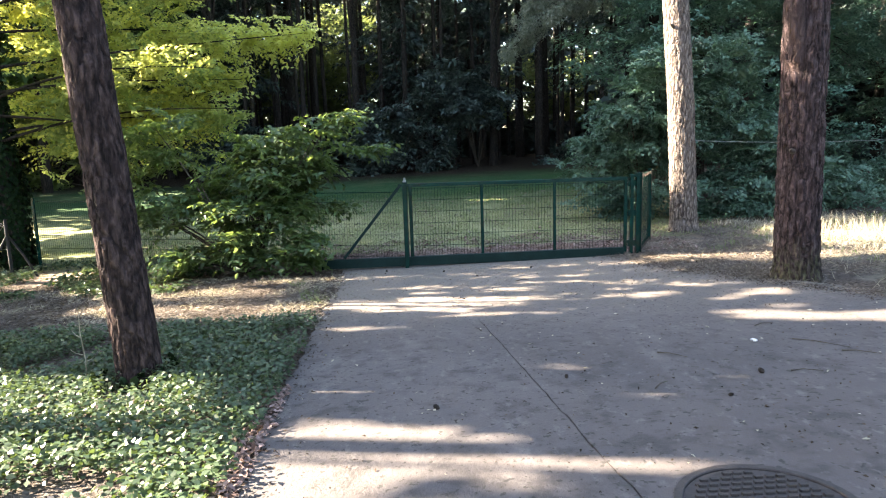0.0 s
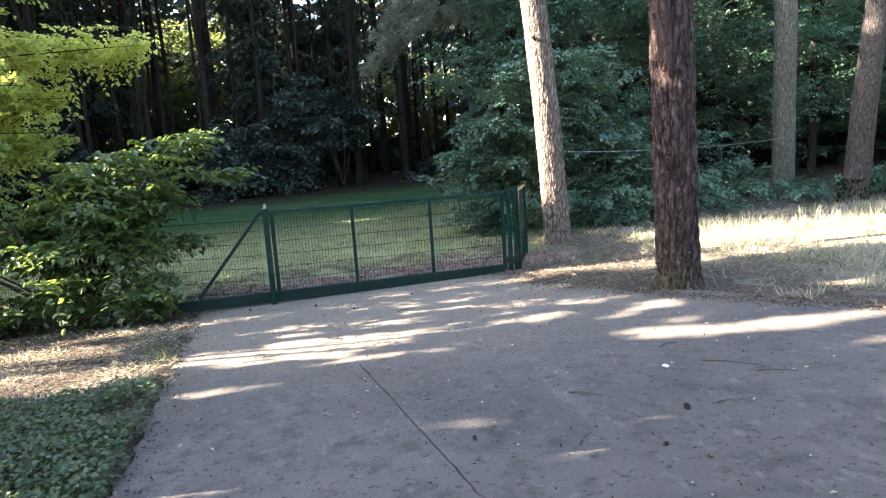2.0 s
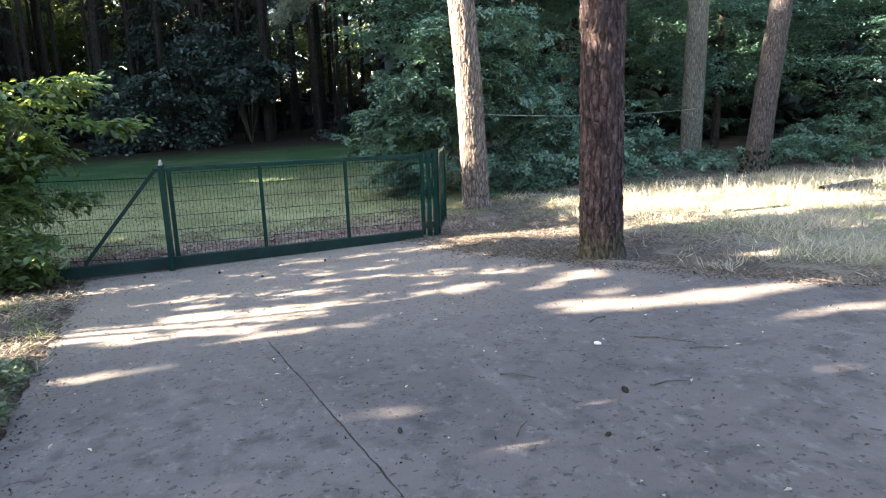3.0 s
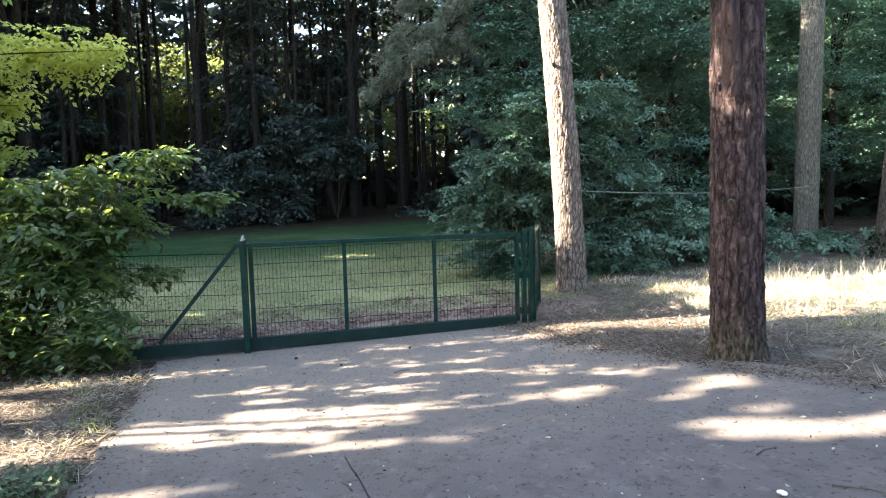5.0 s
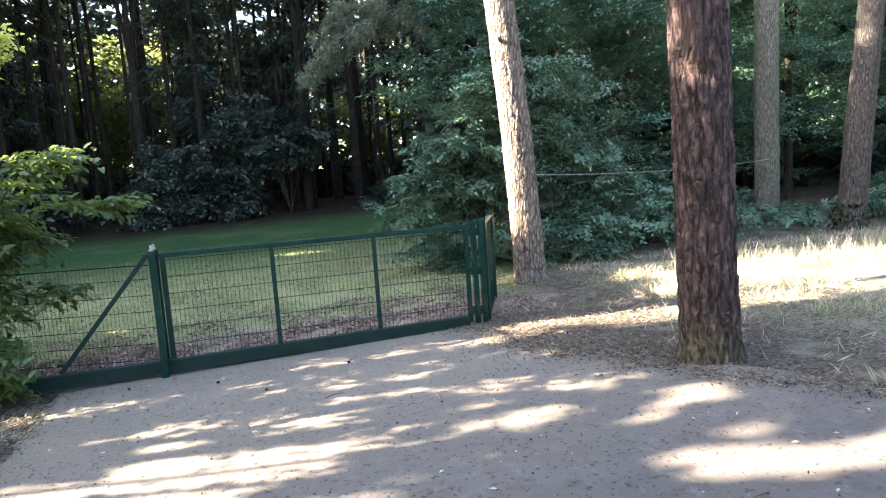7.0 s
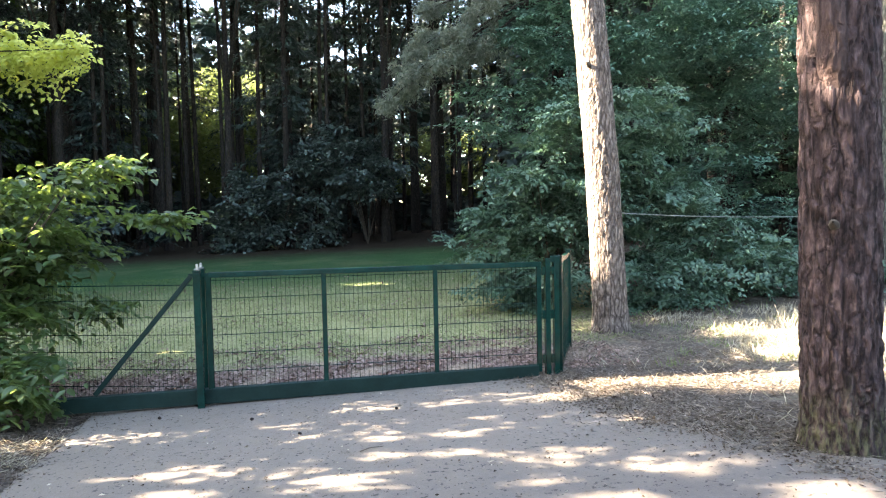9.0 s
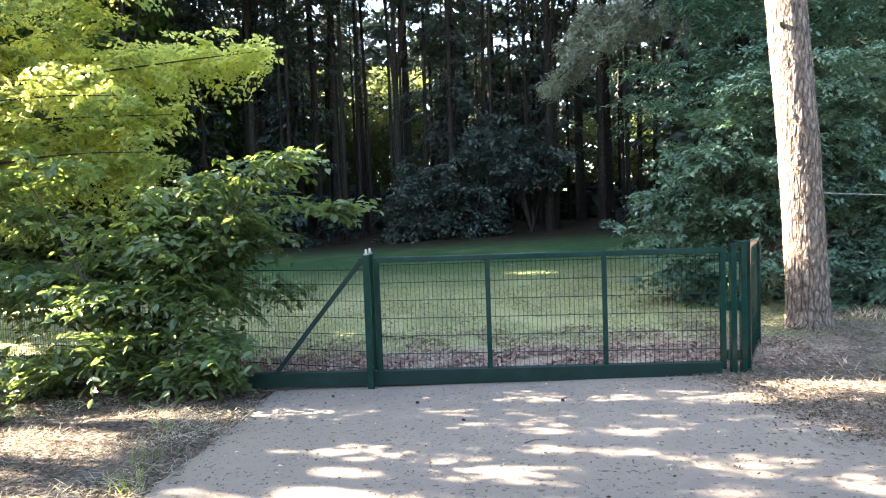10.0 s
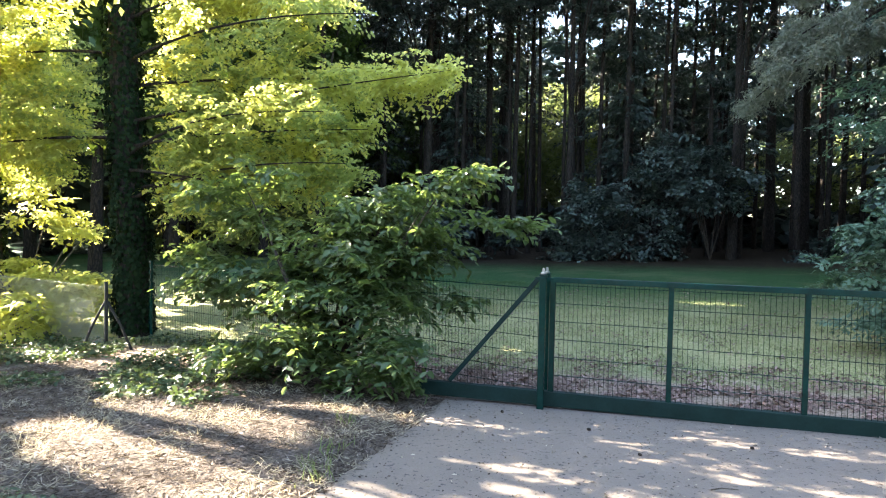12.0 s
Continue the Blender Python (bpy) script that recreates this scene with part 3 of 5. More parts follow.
def build_left_fence():
    xs = [-0.12, -3.6, -8.1]
    fence = thing("mesh_fence", (0, 0.32, 0), "green welded rod fence with spiked top behind the shrub", "fence")
    fence.rotation_euler = (0, 0, radians(-14.3))
    for i, x in enumerate(xs):
        z = gz(x, 0.32) - 0.02
        if i:
            p = part("post", box((0, 0, 0.74), (0.06, 0.04, 1.5), 0.005), M_GREEN, fence)
            p.location = (x, 0, z)
            part("cap", box((0, 0, 1.495), (0.066, 0.046, 0.014), 0.004), M_GREEN, p)
        if i < 2:
            w = x - xs[i + 1] - 0.06
            rail = part("panel", box((-w / 2, 0.012, 1.36), (w, 0.008, 0.012), 0.0), M_GREEN, fence)
            rail.location = (x - 0.03, 0, (z + gz(xs[i + 1], 0.32)) / 2)
            wire_panel(rail, -w, -0.02, 0.05, 1.36, 0.03, 0.12)


def build_chain_link():
    a = Vector((-7.72, 1.2, gz(-7.72, 1.2)))
    corner = thing("corner_post", a, "dark corner post with two sloping struts", "fence post")
    me = tube([(0, 0, -0.1), (0, 0, 0.5), (0, 0, 1.16)], [0.032, 0.032, 0.03], 10, "post", M_DARKPOST)
    part("post", me, None, corner)
    for dx, dy in ((-0.42, -0.12), (0.38, 0.2)):
        part("strut", tube([(dx, dy, -0.05), (dx * 0.55, dy * 0.55, 0.42), (0, 0, 0.86)], [0.022, 0.022, 0.02], 8, "strut", M_DARKPOST), None, corner)
    vs, fs = [], []
    L, Hh, p = 6.0, 1.05, 0.062
    n = int((L + Hh) / p)
    for i in range(n):
        x = i * p
        for s in (1, -1):
            x0, x1 = (x, x - Hh) if s == 1 else (x - Hh, x)
            z0, z1 = 0.0, Hh
            if x0 > L or x1 > L or x0 < 0 or x1 < 0:
                continue
            wire(vs, fs, (x0, 0.004 * s, z0), (x1, 0.004 * s, z1), 0.0032)
    for z in (0.02, 0.55, 1.04):
        wire(vs, fs, (0, 0, z), (L, 0, z), 0.0025)
    net = thing("chain_link_fence", (a.x, a.y, a.z + 0.03), "old grey chain-link netting half lost in leaves", "fence")
    net.rotation_euler = (0, 0, math.radians(168))
    part("netting", mesh_np("netting", np.array(vs), np.array(fs), M_WIRE), None, net)


build_gate()
build_left_fence()
build_chain_link()

# ---- trees near the drive ----


def trunk_path(points, steps):
    P = np.array(points, float)
    t = np.linspace(0, 1, len(P))
    s = np.linspace(0, 1, steps) ** 1.1
    return np.stack([np.interp(s, t, P[:, k]) for k in range(3)], 1)


def big_trunk(name, label, points, radii, mat, seg=72, steps=220, rough=0.05, plates=None, seed=0):
    z0 = points[0][2]
    base = np.array([points[0][0], points[0][1], z0])
    tr = thing(name, base, label, "tree")
    path = trunk_path(points, steps)
    t = np.linspace(0, 1, len(radii))
    s = np.linspace(0, 1, steps) ** 1.1
    rad = np.interp(s, t, radii)
    hgt = path[:, 2] - z0
    rad = rad * (1 + 0.30 * np.exp(-np.maximum(hgt + 0.05, 0) / 0.14))
    part("trunk", smooth_mesh(tube(path - base, rad, seg, "trunk", mat, rough, plates, seed)), None, tr)
    return tr, base


def limb(tr, base, pts, r0, r1, mat, name="branch"):
    P = np.array(pts, float) - base
    n = len(P)
    return part(name, smooth_mesh(tube(P, np.linspace(r0, r1, n), 8, name, mat)), None, tr)


gA, gB = gz(5.75, 2.35), gz(4.92, -3.3)
pale_pine, pb = big_trunk("pine_tree", "tall pine with pale scaly bark beside the gate", [(5.75, 2.35, gA - 0.05), (5.71, 2.35, 1.0), (5.62, 2.35, 2.75), (5.40, 2.35, 5.4), (5.25, 2.4, 9), (5.2, 2.5, 17)],
                          [0.285, 0.27, 0.262, 0.252, 0.23, 0.12], M_BARK_PALE, 90, 420, 0.03, (4.5, 4.5, 0.045), 3)
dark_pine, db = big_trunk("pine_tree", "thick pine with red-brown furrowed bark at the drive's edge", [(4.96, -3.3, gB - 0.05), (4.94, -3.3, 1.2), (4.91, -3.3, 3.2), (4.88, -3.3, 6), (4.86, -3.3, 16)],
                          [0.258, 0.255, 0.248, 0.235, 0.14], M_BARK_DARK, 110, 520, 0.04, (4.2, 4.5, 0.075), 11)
P = trunk_path([(4.83, -3.40, 2.72), (4.755, -3.43, 2.95), (4.72, -3.45, 3.4), (4.68, -3.44, 6), (4.4, -3.4, 13)], 120)
rr = np.interp(np.linspace(0, 1, 120) ** 1.1, [0, 0.12, 0.3, 1], [0.04, 0.085, 0.095, 0.05])
part("side_stem", smooth_mesh(tube(P - db, rr, 40, "side_stem", M_BARK_RED, 0.03, (2.0, 5.0, 0.06), 17)), None, dark_pine, "smoother reddish second stem grown into the trunk")


def knots(tr, base, spots):
    """Broken branch stubs on a stem."""
    for x, y, z, dx, dy in spots:
        p = np.array([x, y, z]) - base
        d = np.array([dx, dy, 0.25])
        part("branch_stub", smooth_mesh(tube([p - d * 0.1, p, p + d * 0.05, p + d * 0.09], [0.035, 0.034, 0.028, 0.006], 10, "branch_stub", M_TWIG)), None, tr)


knots(pale_pine, pb, ((5.32, 2.12, 4.3, -0.6, -0.7),))
knots(dark_pine, db, ((4.74, -3.47, 1.9, -0.7, -0.7),))
gL = gz(-1.82, -6.25)
lean_pine, lb = big_trunk("pine_tree", "slim brown pine standing in ivy", [(-1.82, -6.25, gL - 0.12), (-1.90, -6.25, 1.5), (-1.99, -6.25, 3.1), (-2.2, -6.2, 6.5), (-2.6, -6.1, 15)],
                          [0.165, 0.160, 0.155, 0.14, 0.08], M_BARK_SLIM, 80, 420, 0.04, (3.6, 5.5, 0.075), 23)
tree_c, cb = big_trunk("forest_tree", "straight tree with smooth grey-green bark", [(14.8, 6.5, 0.15), (14.82, 6.5, 3), (14.9, 6.5, 8), (15, 6.5, 18)], [0.32, 0.31, 0.29, 0.15], M_BARK_GREY, 40, 90, 0.02, seed=31)
tree_d, ddb = big_trunk("forest_tree", "leaning tree with ivy on its grey foot", [(14.45, 3.6, 0.15), (14.7, 3.6, 2.5), (15.15, 3.6, 6), (16, 3.6, 16)], [0.31, 0.29, 0.26, 0.14], M_BARK_BROWN, 40, 90, 0.03, seed=37)
ivy_tree, ib = big_trunk("maple_tree", "ivy-clad maple with sunlit yellow-green leaves", [(-8.40, 2.5, -0.3), (-8.52, 2.5, 2), (-8.70, 2.5, 4.5), (-8.9, 2.5, 8), (-9, 2.5, 13)], [0.27, 0.26, 0.25, 0.22, 0.1], M_BARK_WOOD, 40, 100, 0.04, seed=41)
tree_f, fb = big_trunk("maple_tree", "slim ivy-covered trunk behind the corner post", [(-13.3, 3.1, -0.3), (-13.3, 3.1, 3), (-13.4, 3.1, 7), (-13.5, 3.1, 12)], [0.27, 0.25, 0.21, 0.1], M_BARK_WOOD, 32, 80, 0.04, seed=43)


def ivy_on(tr, base, points, r, n, size):
    """Ivy leaves hugging a trunk."""
    P = np.array(points, float)
    t = R.uniform(0, 1, n) ** 1.1
    c = np.stack([np.interp(t, np.linspace(0, 1, len(P)), P[:, k]) for k in range(3)], 1)
    th = R.uniform(0, 2 * np.pi, n)
    out = np.stack([np.cos(th), np.sin(th), np.zeros(n)], 1)
    clump = np.array([noise.noise((math.cos(a) * 1.5, math.sin(a) * 1.5, z * 1.3)) for a, z in zip(th, c[:, 2])])
    c = c + out * (r + np.maximum(0, clump)[:, None] * 0.16 + R.uniform(0, 0.07, (n, 1))) - base
    d = out * 0.35 + np.array([0, 0, -1.0]) + R.normal(0, 0.4, (n, 3))
    part("ivy", leaves("ivy", c, d, out + R.normal(0, 0.3, (n, 3)), size * R.uniform(0.6, 1.3, n), size * 0.85, M_IVY_STEM), None, tr, "ivy leaves coloured dark as in shade")


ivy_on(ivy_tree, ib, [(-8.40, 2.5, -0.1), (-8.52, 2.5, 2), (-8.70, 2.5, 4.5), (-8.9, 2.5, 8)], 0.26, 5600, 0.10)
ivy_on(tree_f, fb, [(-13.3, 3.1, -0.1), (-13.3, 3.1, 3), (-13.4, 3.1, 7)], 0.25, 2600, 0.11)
ivy_on(tree_d, ddb, [(14.45, 3.6, 0.15), (14.52, 3.6, 0.9)], 0.3, 160, 0.10)
ivy_on(lean_pine, lb, [(-1.82, -6.25, 0.28), (-1.83, -6.25, 0.5)], 0.18, 120, 0.08)

# ---- leafy growth near the gate ----


def branching(tr, base, root, targets, r0, mat, name="branch", sag=0.15):
    """Curved limbs from a root point to the sprays they carry, joined in one part."""
    out = []
    for tg in targets:
        a, b = np.array(root, float), np.array(tg, float)
        mid = (a + b) / 2 + R.normal(0, 0.08, 3) + np.array([0, 0, sag * np.linalg.norm(b - a)])
        s = np.linspace(0, 1, 7)[:, None]
        P = a * (1 - s) ** 2 + 2 * mid * s * (1 - s) + b * s ** 2
        out.append(tube(P - base, np.linspace(r0, r0 * 0.18, 7), 6, "l", mat))
    return part(name, smooth_mesh(join_np(name, out, mat)), None, tr)


# maple crown: sprays along boughs reaching over the fence
def bare_side(Q):
    """The flank of the ivy-clad trunk that faces the drive, free of boughs."""
    return (abs(Q[:, 0] + Q[:, 1] + 6.05) < 1.0) & (Q[:, 1] < 2.8)


def build_maple_crown():
    boughs = [((-8.7, 2.5, 3.9), (-5.7, 2.05, 4.15), (-1.9, 2.0, 4.35)), ((-8.8, 2.5, 5.0), (-6.0, 1.6, 5.5), (-3.0, 1.4, 5.1)),
              ((-8.7, 2.5, 3.4), (-6.6, 1.8, 3.6), (-3.2, 1.9, 3.5)), ((-8.8, 2.5, 5.8), (-6.8, 2.6, 6.6), (-4.2, 2.8, 6.3)),
              ((-8.7, 2.5, 2.6), (-6.4, 2.6, 3.0), (-4.0, 2.4, 2.8)), ((-8.8, 2.5, 5.2), (-10.4, 1.6, 5.4), (-12.0, 1.2, 4.6)),
              ((-8.6, 2.5, 2.4), (-6.0, 1.6, 3.1), (-3.2, 1.2, 2.9)), ((-8.7, 2.5, 3.2), (-6.2, 1.2, 3.9), (-3.4, 0.9, 3.6)),
              ((-8.8, 2.5, 6.2), (-7.2, 3.6, 7.2), (-5.4, 4.2, 6.6)), ((-8.8, 2.5, 4.6), (-6.8, 3.4, 4.9), (-4.0, 3.2, 4.6)),
              ((-8.7, 2.5, 3.6), (-10.0, 1.2, 3.6), (-11.6, 0.8, 3.0)),
              ((-8.7, 2.5, 3.0), (-7.2, 1.6, 2.9), (-5.2, 1.5, 2.6))]
    cs, lim = [], []
    for a, b, c in boughs:
        a, b, c = (np.array(v, float) for v in (a, b, c))
        s = np.linspace(0, 1, 9)[:, None]
        P = a * (1 - s) ** 2 + 2 * b * s * (1 - s) + c * s ** 2
        lim.append(tube(P - ib, np.linspace(0.035, 0.005, 9), 6, "l", M_BARK_WOOD))
        n = 170
        u = R.uniform(0.12, 1.0, n)[:, None]
        Q = a * (1 - u) ** 2 + 2 * b * u * (1 - u) + c * u ** 2
        w = 0.95 * (1.05 - u) + 0.14
        Q = Q + R.normal(0, 1, (n, 3)) * w * np.array([0.6, 0.7, 0.72]) * 0.75 + np.array([0, 0.25, 0])
        Q = Q[~((abs(Q[:, 0] + 8.2) < 1.3) & (Q[:, 1] < 2.6)) & ~(bare_side(Q) & (Q[:, 2] < 5.2))]
        # sprays are cut away here to let the sun reach the gate's closing end
        reach = (Q[:, 0] - 3.95) / SUN.x
        strip = (abs(Q[:, 1] - SUN.y * reach) < 0.5) & (Q[:, 2] - SUN.z * reach < 1.7)
        cs.append(Q[~strip])
    cs = np.concatenate(cs)
    part("branch", smooth_mesh(join_np("branch", lim, M_BARK_WOOD)), None, ivy_tree)
    part("crown", spray_leaves("crown", cs - ib, R.uniform(0.25, 0.5, len(cs)), 48, M_YELLOW, 0.092, 0.062, 0.42, 0.3), None, ivy_tree, "leaf sprays coloured a sunlit yellow-green")
    # lower and inner sprays take the tint darkened for shade
    low = in_layers([(-5.0, 2.0, 3.0, 2.0, 0.7, 0.8), (-3.6, 1.7, 3.1, 1.3, 0.6, 0.7), (-6.4, 2.0, 2.6, 1.3, 0.7, 0.9), (-4.6, 1.8, 2.3, 1.8, 0.5, 0.6), (-5.6, 2.4, 4.6, 1.6, 0.6, 0.8), (-7.2, 1.9, 3.8, 1.0, 0.6, 1.4), (-10.2, 2.0, 4.4, 1.2, 0.8, 1.4), (-4.4, 2.2, 5.3, 1.4, 0.6, 0.6)], 430, 90)
    low = low[~bare_side(low)]
    part("crown", spray_leaves("crown", low - ib, R.uniform(0.25, 0.45, len(low)), 44, M_MAPLE, 0.095, 0.064, 0.45, 0.3), None, ivy_tree, "leaf sprays coloured a greener, shaded tone")
    up = in_blobs([(-9, 1.5, 13.5, 2.6, 2.6, 1.6)], 160)
    part("crown", spray_leaves("crown", up - ib, 0.5, 26, M_YELLOW, 0.17, 0.1), None, ivy_tree)


build_maple_crown()
fs = in_blobs([(-13.2, 3.4, 5.8, 2.0, 1.4, 1.0), (-12.6, 3.6, 4.6, 1.9, 1.2, 1.3), (-15.2, 5.0, 4.0, 1.8, 1.4, 1.6)], 330)
part("crown", spray_leaves("crown", fs[::2] - fb, 0.42, 44, M_YELLOW, 0.11, 0.07), None, tree_f, "leaves coloured yellow-green as if lit from behind")
part("crown", spray_leaves("crown", fs[1::2] - fb, 0.42, 44, M_MAPLE, 0.11, 0.07), None, tree_f, "leaves coloured a shaded green")


def build_shrub(name, label, base, blobs, n, per, mat, leaf, wid, stems, flat=0.45, rad=(0.18, 0.36), sides=6, extra=None):
    base = np.array(base, float)
    sh = thing(name, base, label, "shrub")
    cs = in_layers(blobs, n, max(20, n // 8), (0.45, 0.16) if mat is M_SHRUB else (0.7, 0.2))
    cs = cs[[i for i, c in enumerate(cs) if c[2] > gz(c[0], c[1]) + 0.06]]
    if extra is not None:
        cs = np.concatenate([cs, extra])
    # nothing grows through the gate's brace
    cs = cs[~((cs[:, 0] > -1.5) & (cs[:, 0] < 0.5) & (cs[:, 1] < 0.45) & (cs[:, 2] < 1.35))]
    part("foliage", spray_leaves("foliage", cs - base, R.uniform(*rad, len(cs)), per, mat, leaf, wid, flat, 0.32, np.arctan2(cs[:, 1] - base[1] - R.normal(0, 0.5, len(cs)), cs[:, 0] - base[0]), sides), None, sh)
    if not stems:
        return sh
    pick = cs[R.choice(len(cs), stems)] if stems > 6 else cs[np.argsort(np.linalg.norm(cs - base, axis=1))[:60]][R.choice(60, stems)]
    branching(sh, base, base + np.array([0, 0, 0.02]), pick, 0.03, M_TWIG, "stem", 0.1)
    return sh


def along(a, b, n, spread):
    s = R.uniform(0, 1, (n, 1))
    return np.array(a) * (1 - s) + np.array(b) * s + R.normal(0, 1, (n, 3)) * np.array(spread) * (1.1 - s)


tips = np.concatenate([along((-2.2, 0.7, 2.0), (-0.5, 1.3, 2.1), 26, (0.2, 0.3, 0.16)), along((-2.6, 0.3, 2.2), (-0.8, 0.4, 2.75), 26, (0.25, 0.25, 0.14)),
                       along((-3.2, 0.0, 0.9), (-1.45, -0.3, 0.62), 26, (0.2, 0.2, 0.16)), along((-4.2, 0.1, 1.5), (-5.1, -0.1, 1.15), 12, (0.2, 0.2, 0.15)), along((-2.6, -0.35, 0.3), (-1.6, -0.3, 0.25), 22, (0.2, 0.12, 0.1))])
build_shrub("shrub", "broad-leaved green shrub spilling over the fence", (-2.9, 0.25, gz(-2.9, 0.25)),
            [(-3.0, 0.3, 0.9, 1.75, 0.8, 0.85), (-2.7, 0.5, 1.75, 1.35, 0.8, 0.75), (-2.2, 0.4, 1.2, 1.2, 0.75, 0.9), (-3.6, 0.5, 2.3, 1.0, 0.7, 0.5), (-2.3, 0.5, 2.35, 0.9, 0.6, 0.45), (-4.5, 0.6, 2.1, 0.9, 0.7, 0.8), (-4.9, 0.4, 1.0, 0.6, 0.5, 0.5), (-3.0, -0.1, 0.45, 1.9, 0.55, 0.4), (-2.1, -0.05, 0.6, 0.7, 0.5, 0.5), (-4.2, 0.0, 0.6, 0.9, 0.5, 0.5),
             (-2.9, 0.3, 1.45, 1.3, 0.6, 0.45), (-3.8, 0.3, 1.5, 1.0, 0.6, 0.5), (-1.9, 0.3, 1.6, 0.9, 0.6, 0.5), (-3.0, 0.2, 1.95, 1.2, 0.5, 0.4)],
            420, 32, M_SHRUB, 0.125, 0.064, 34, 0.25, (0.24, 0.42), extra=tips)
build_shrub("shrub", "leafy bush in shade behind the gate's end", (5.6, 4.6, gz(5.6, 4.6)),
            [(5.4, 4.6, 1.2, 1.3, 0.9, 1.1), (6.6, 4.9, 2.0, 1.6, 1.0, 1.7), (5.2, 4.5, 2.3, 1.0, 0.8, 0.9), (7.2, 5.0, 3.6, 1.6, 1.1, 1.1), (6.0, 4.6, 3.3, 0.9, 0.8, 0.7), (4.9, 4.6, 1.5, 0.9, 0.7, 1.2), (5.6, 4.6, 2.7, 1.3, 0.9, 1.0)],
            1000, 48, M_ELDER, 0.105, 0.056, 24, sides=4, extra=along((5.0, 4.5, 2.2), (3.9, 4.5, 2.05), 26, (0.3, 0.25, 0.22)))
build_shrub("shrub", "low bramble growth under the trees", (8.3, 4.2, gz(8.3, 4.2)),
            [(7.4, 4.0, 0.7, 1.1, 0.7, 0.6), (8.8, 4.4, 1.0, 1.3, 0.8, 0.95), (10.2, 4.8, 0.75, 1.2, 0.8, 0.6), (8.6, 4.8, 2.0, 1.0, 0.6, 0.8)],
            640, 44, M_ELDER, 0.10, 0.055, 12, sides=4)
build_shrub("shrub", "low green undergrowth beneath the leaning tree", (14.5, 5.8, gz(14.5, 5.8)),
            [(12.0, 5.2, 0.45, 1.6, 0.8, 0.4), (15.5, 5.2, 0.4, 2.2, 1.2, 0.4), (18.0, 5.0, 0.6, 2.0, 1.2, 0.5), (13.5, 8.0, 0.8, 2.5, 1.5, 0.7), (21, 6, 0.9, 2.5, 1.6, 0.9), (13.2, 4.5, 0.35, 1.8, 0.7, 0.35), (15.8, 4.3, 0.4, 1.8, 0.8, 0.4), (10.8, 4.0, 0.4, 1.2, 0.6, 0.4), (18.5, 4.2, 0.4, 1.8, 0.8, 0.4)],
            1050, 30, M_ELDER, 0.12, 0.06, 5, sides=4)
build_shrub("shrub", "leafy bush by the netting in a sunlit yellow-green tint", (-11.0, 2.2, gz(-11, 2.2)),
            [(-10.4, 2.4, 0.55, 0.9, 0.5, 0.45), (-11.6, 2.8, 0.7, 0.8, 0.5, 0.6), (-14.9, 3.0, 1.3, 0.9, 0.7, 1.2), (-10.6, 0.6, 0.2, 0.9, 0.6, 0.3), (-10.4, 1.3, 0.4, 1.1, 0.5, 0.4), (-11.6, 3.4, 2.2, 0.8, 0.5, 0.9), (-15.6, 2.9, 2.9, 0.9, 0.7, 1.2)],
            620, 24, M_YELLOW, 0.14, 0.08, 10, sides=4)


def leafy_tree(name, label, x, y, h, r, blobs, n, per, mat, leaf, wid, rad=(0.5, 0.9), bark=None, flat=0.25, keep=None, nlimb=12):
    base = np.array([x, y, gz(x, y) - 0.05])
    tr = thing(name, base, label, "tree")
    P = [(0, 0, 0), (0.1, 0.05, h * 0.4), (0.05, 0.1, h)]
    part("trunk", smooth_mesh(tube(trunk_path(P, 24), np.linspace(r, r * 0.3, 24), 14, "trunk", bark or M_BARK_WOOD, 0.03)), None, tr)
    cs = in_layers(blobs, n, max(20, n // 9), (0.9, 0.22)) if keep is None else in_blobs(blobs, n)
    me = spray_leaves("crown", cs, R.uniform(*rad, n), per, mat, leaf, wid, flat, 0.2)
    if keep is not None:
        me = keep(me, mat)
    me.transform(Matrix.Translation(-Vector(base)))
    part("crown", me, None, tr)
    pick = cs[R.choice(n, nlimb)]
    branching(tr, base, base + np.array([0.05, 0.05, h * 0.45]), pick, r * 0.3, bark or M_BARK_WOOD)
    return tr


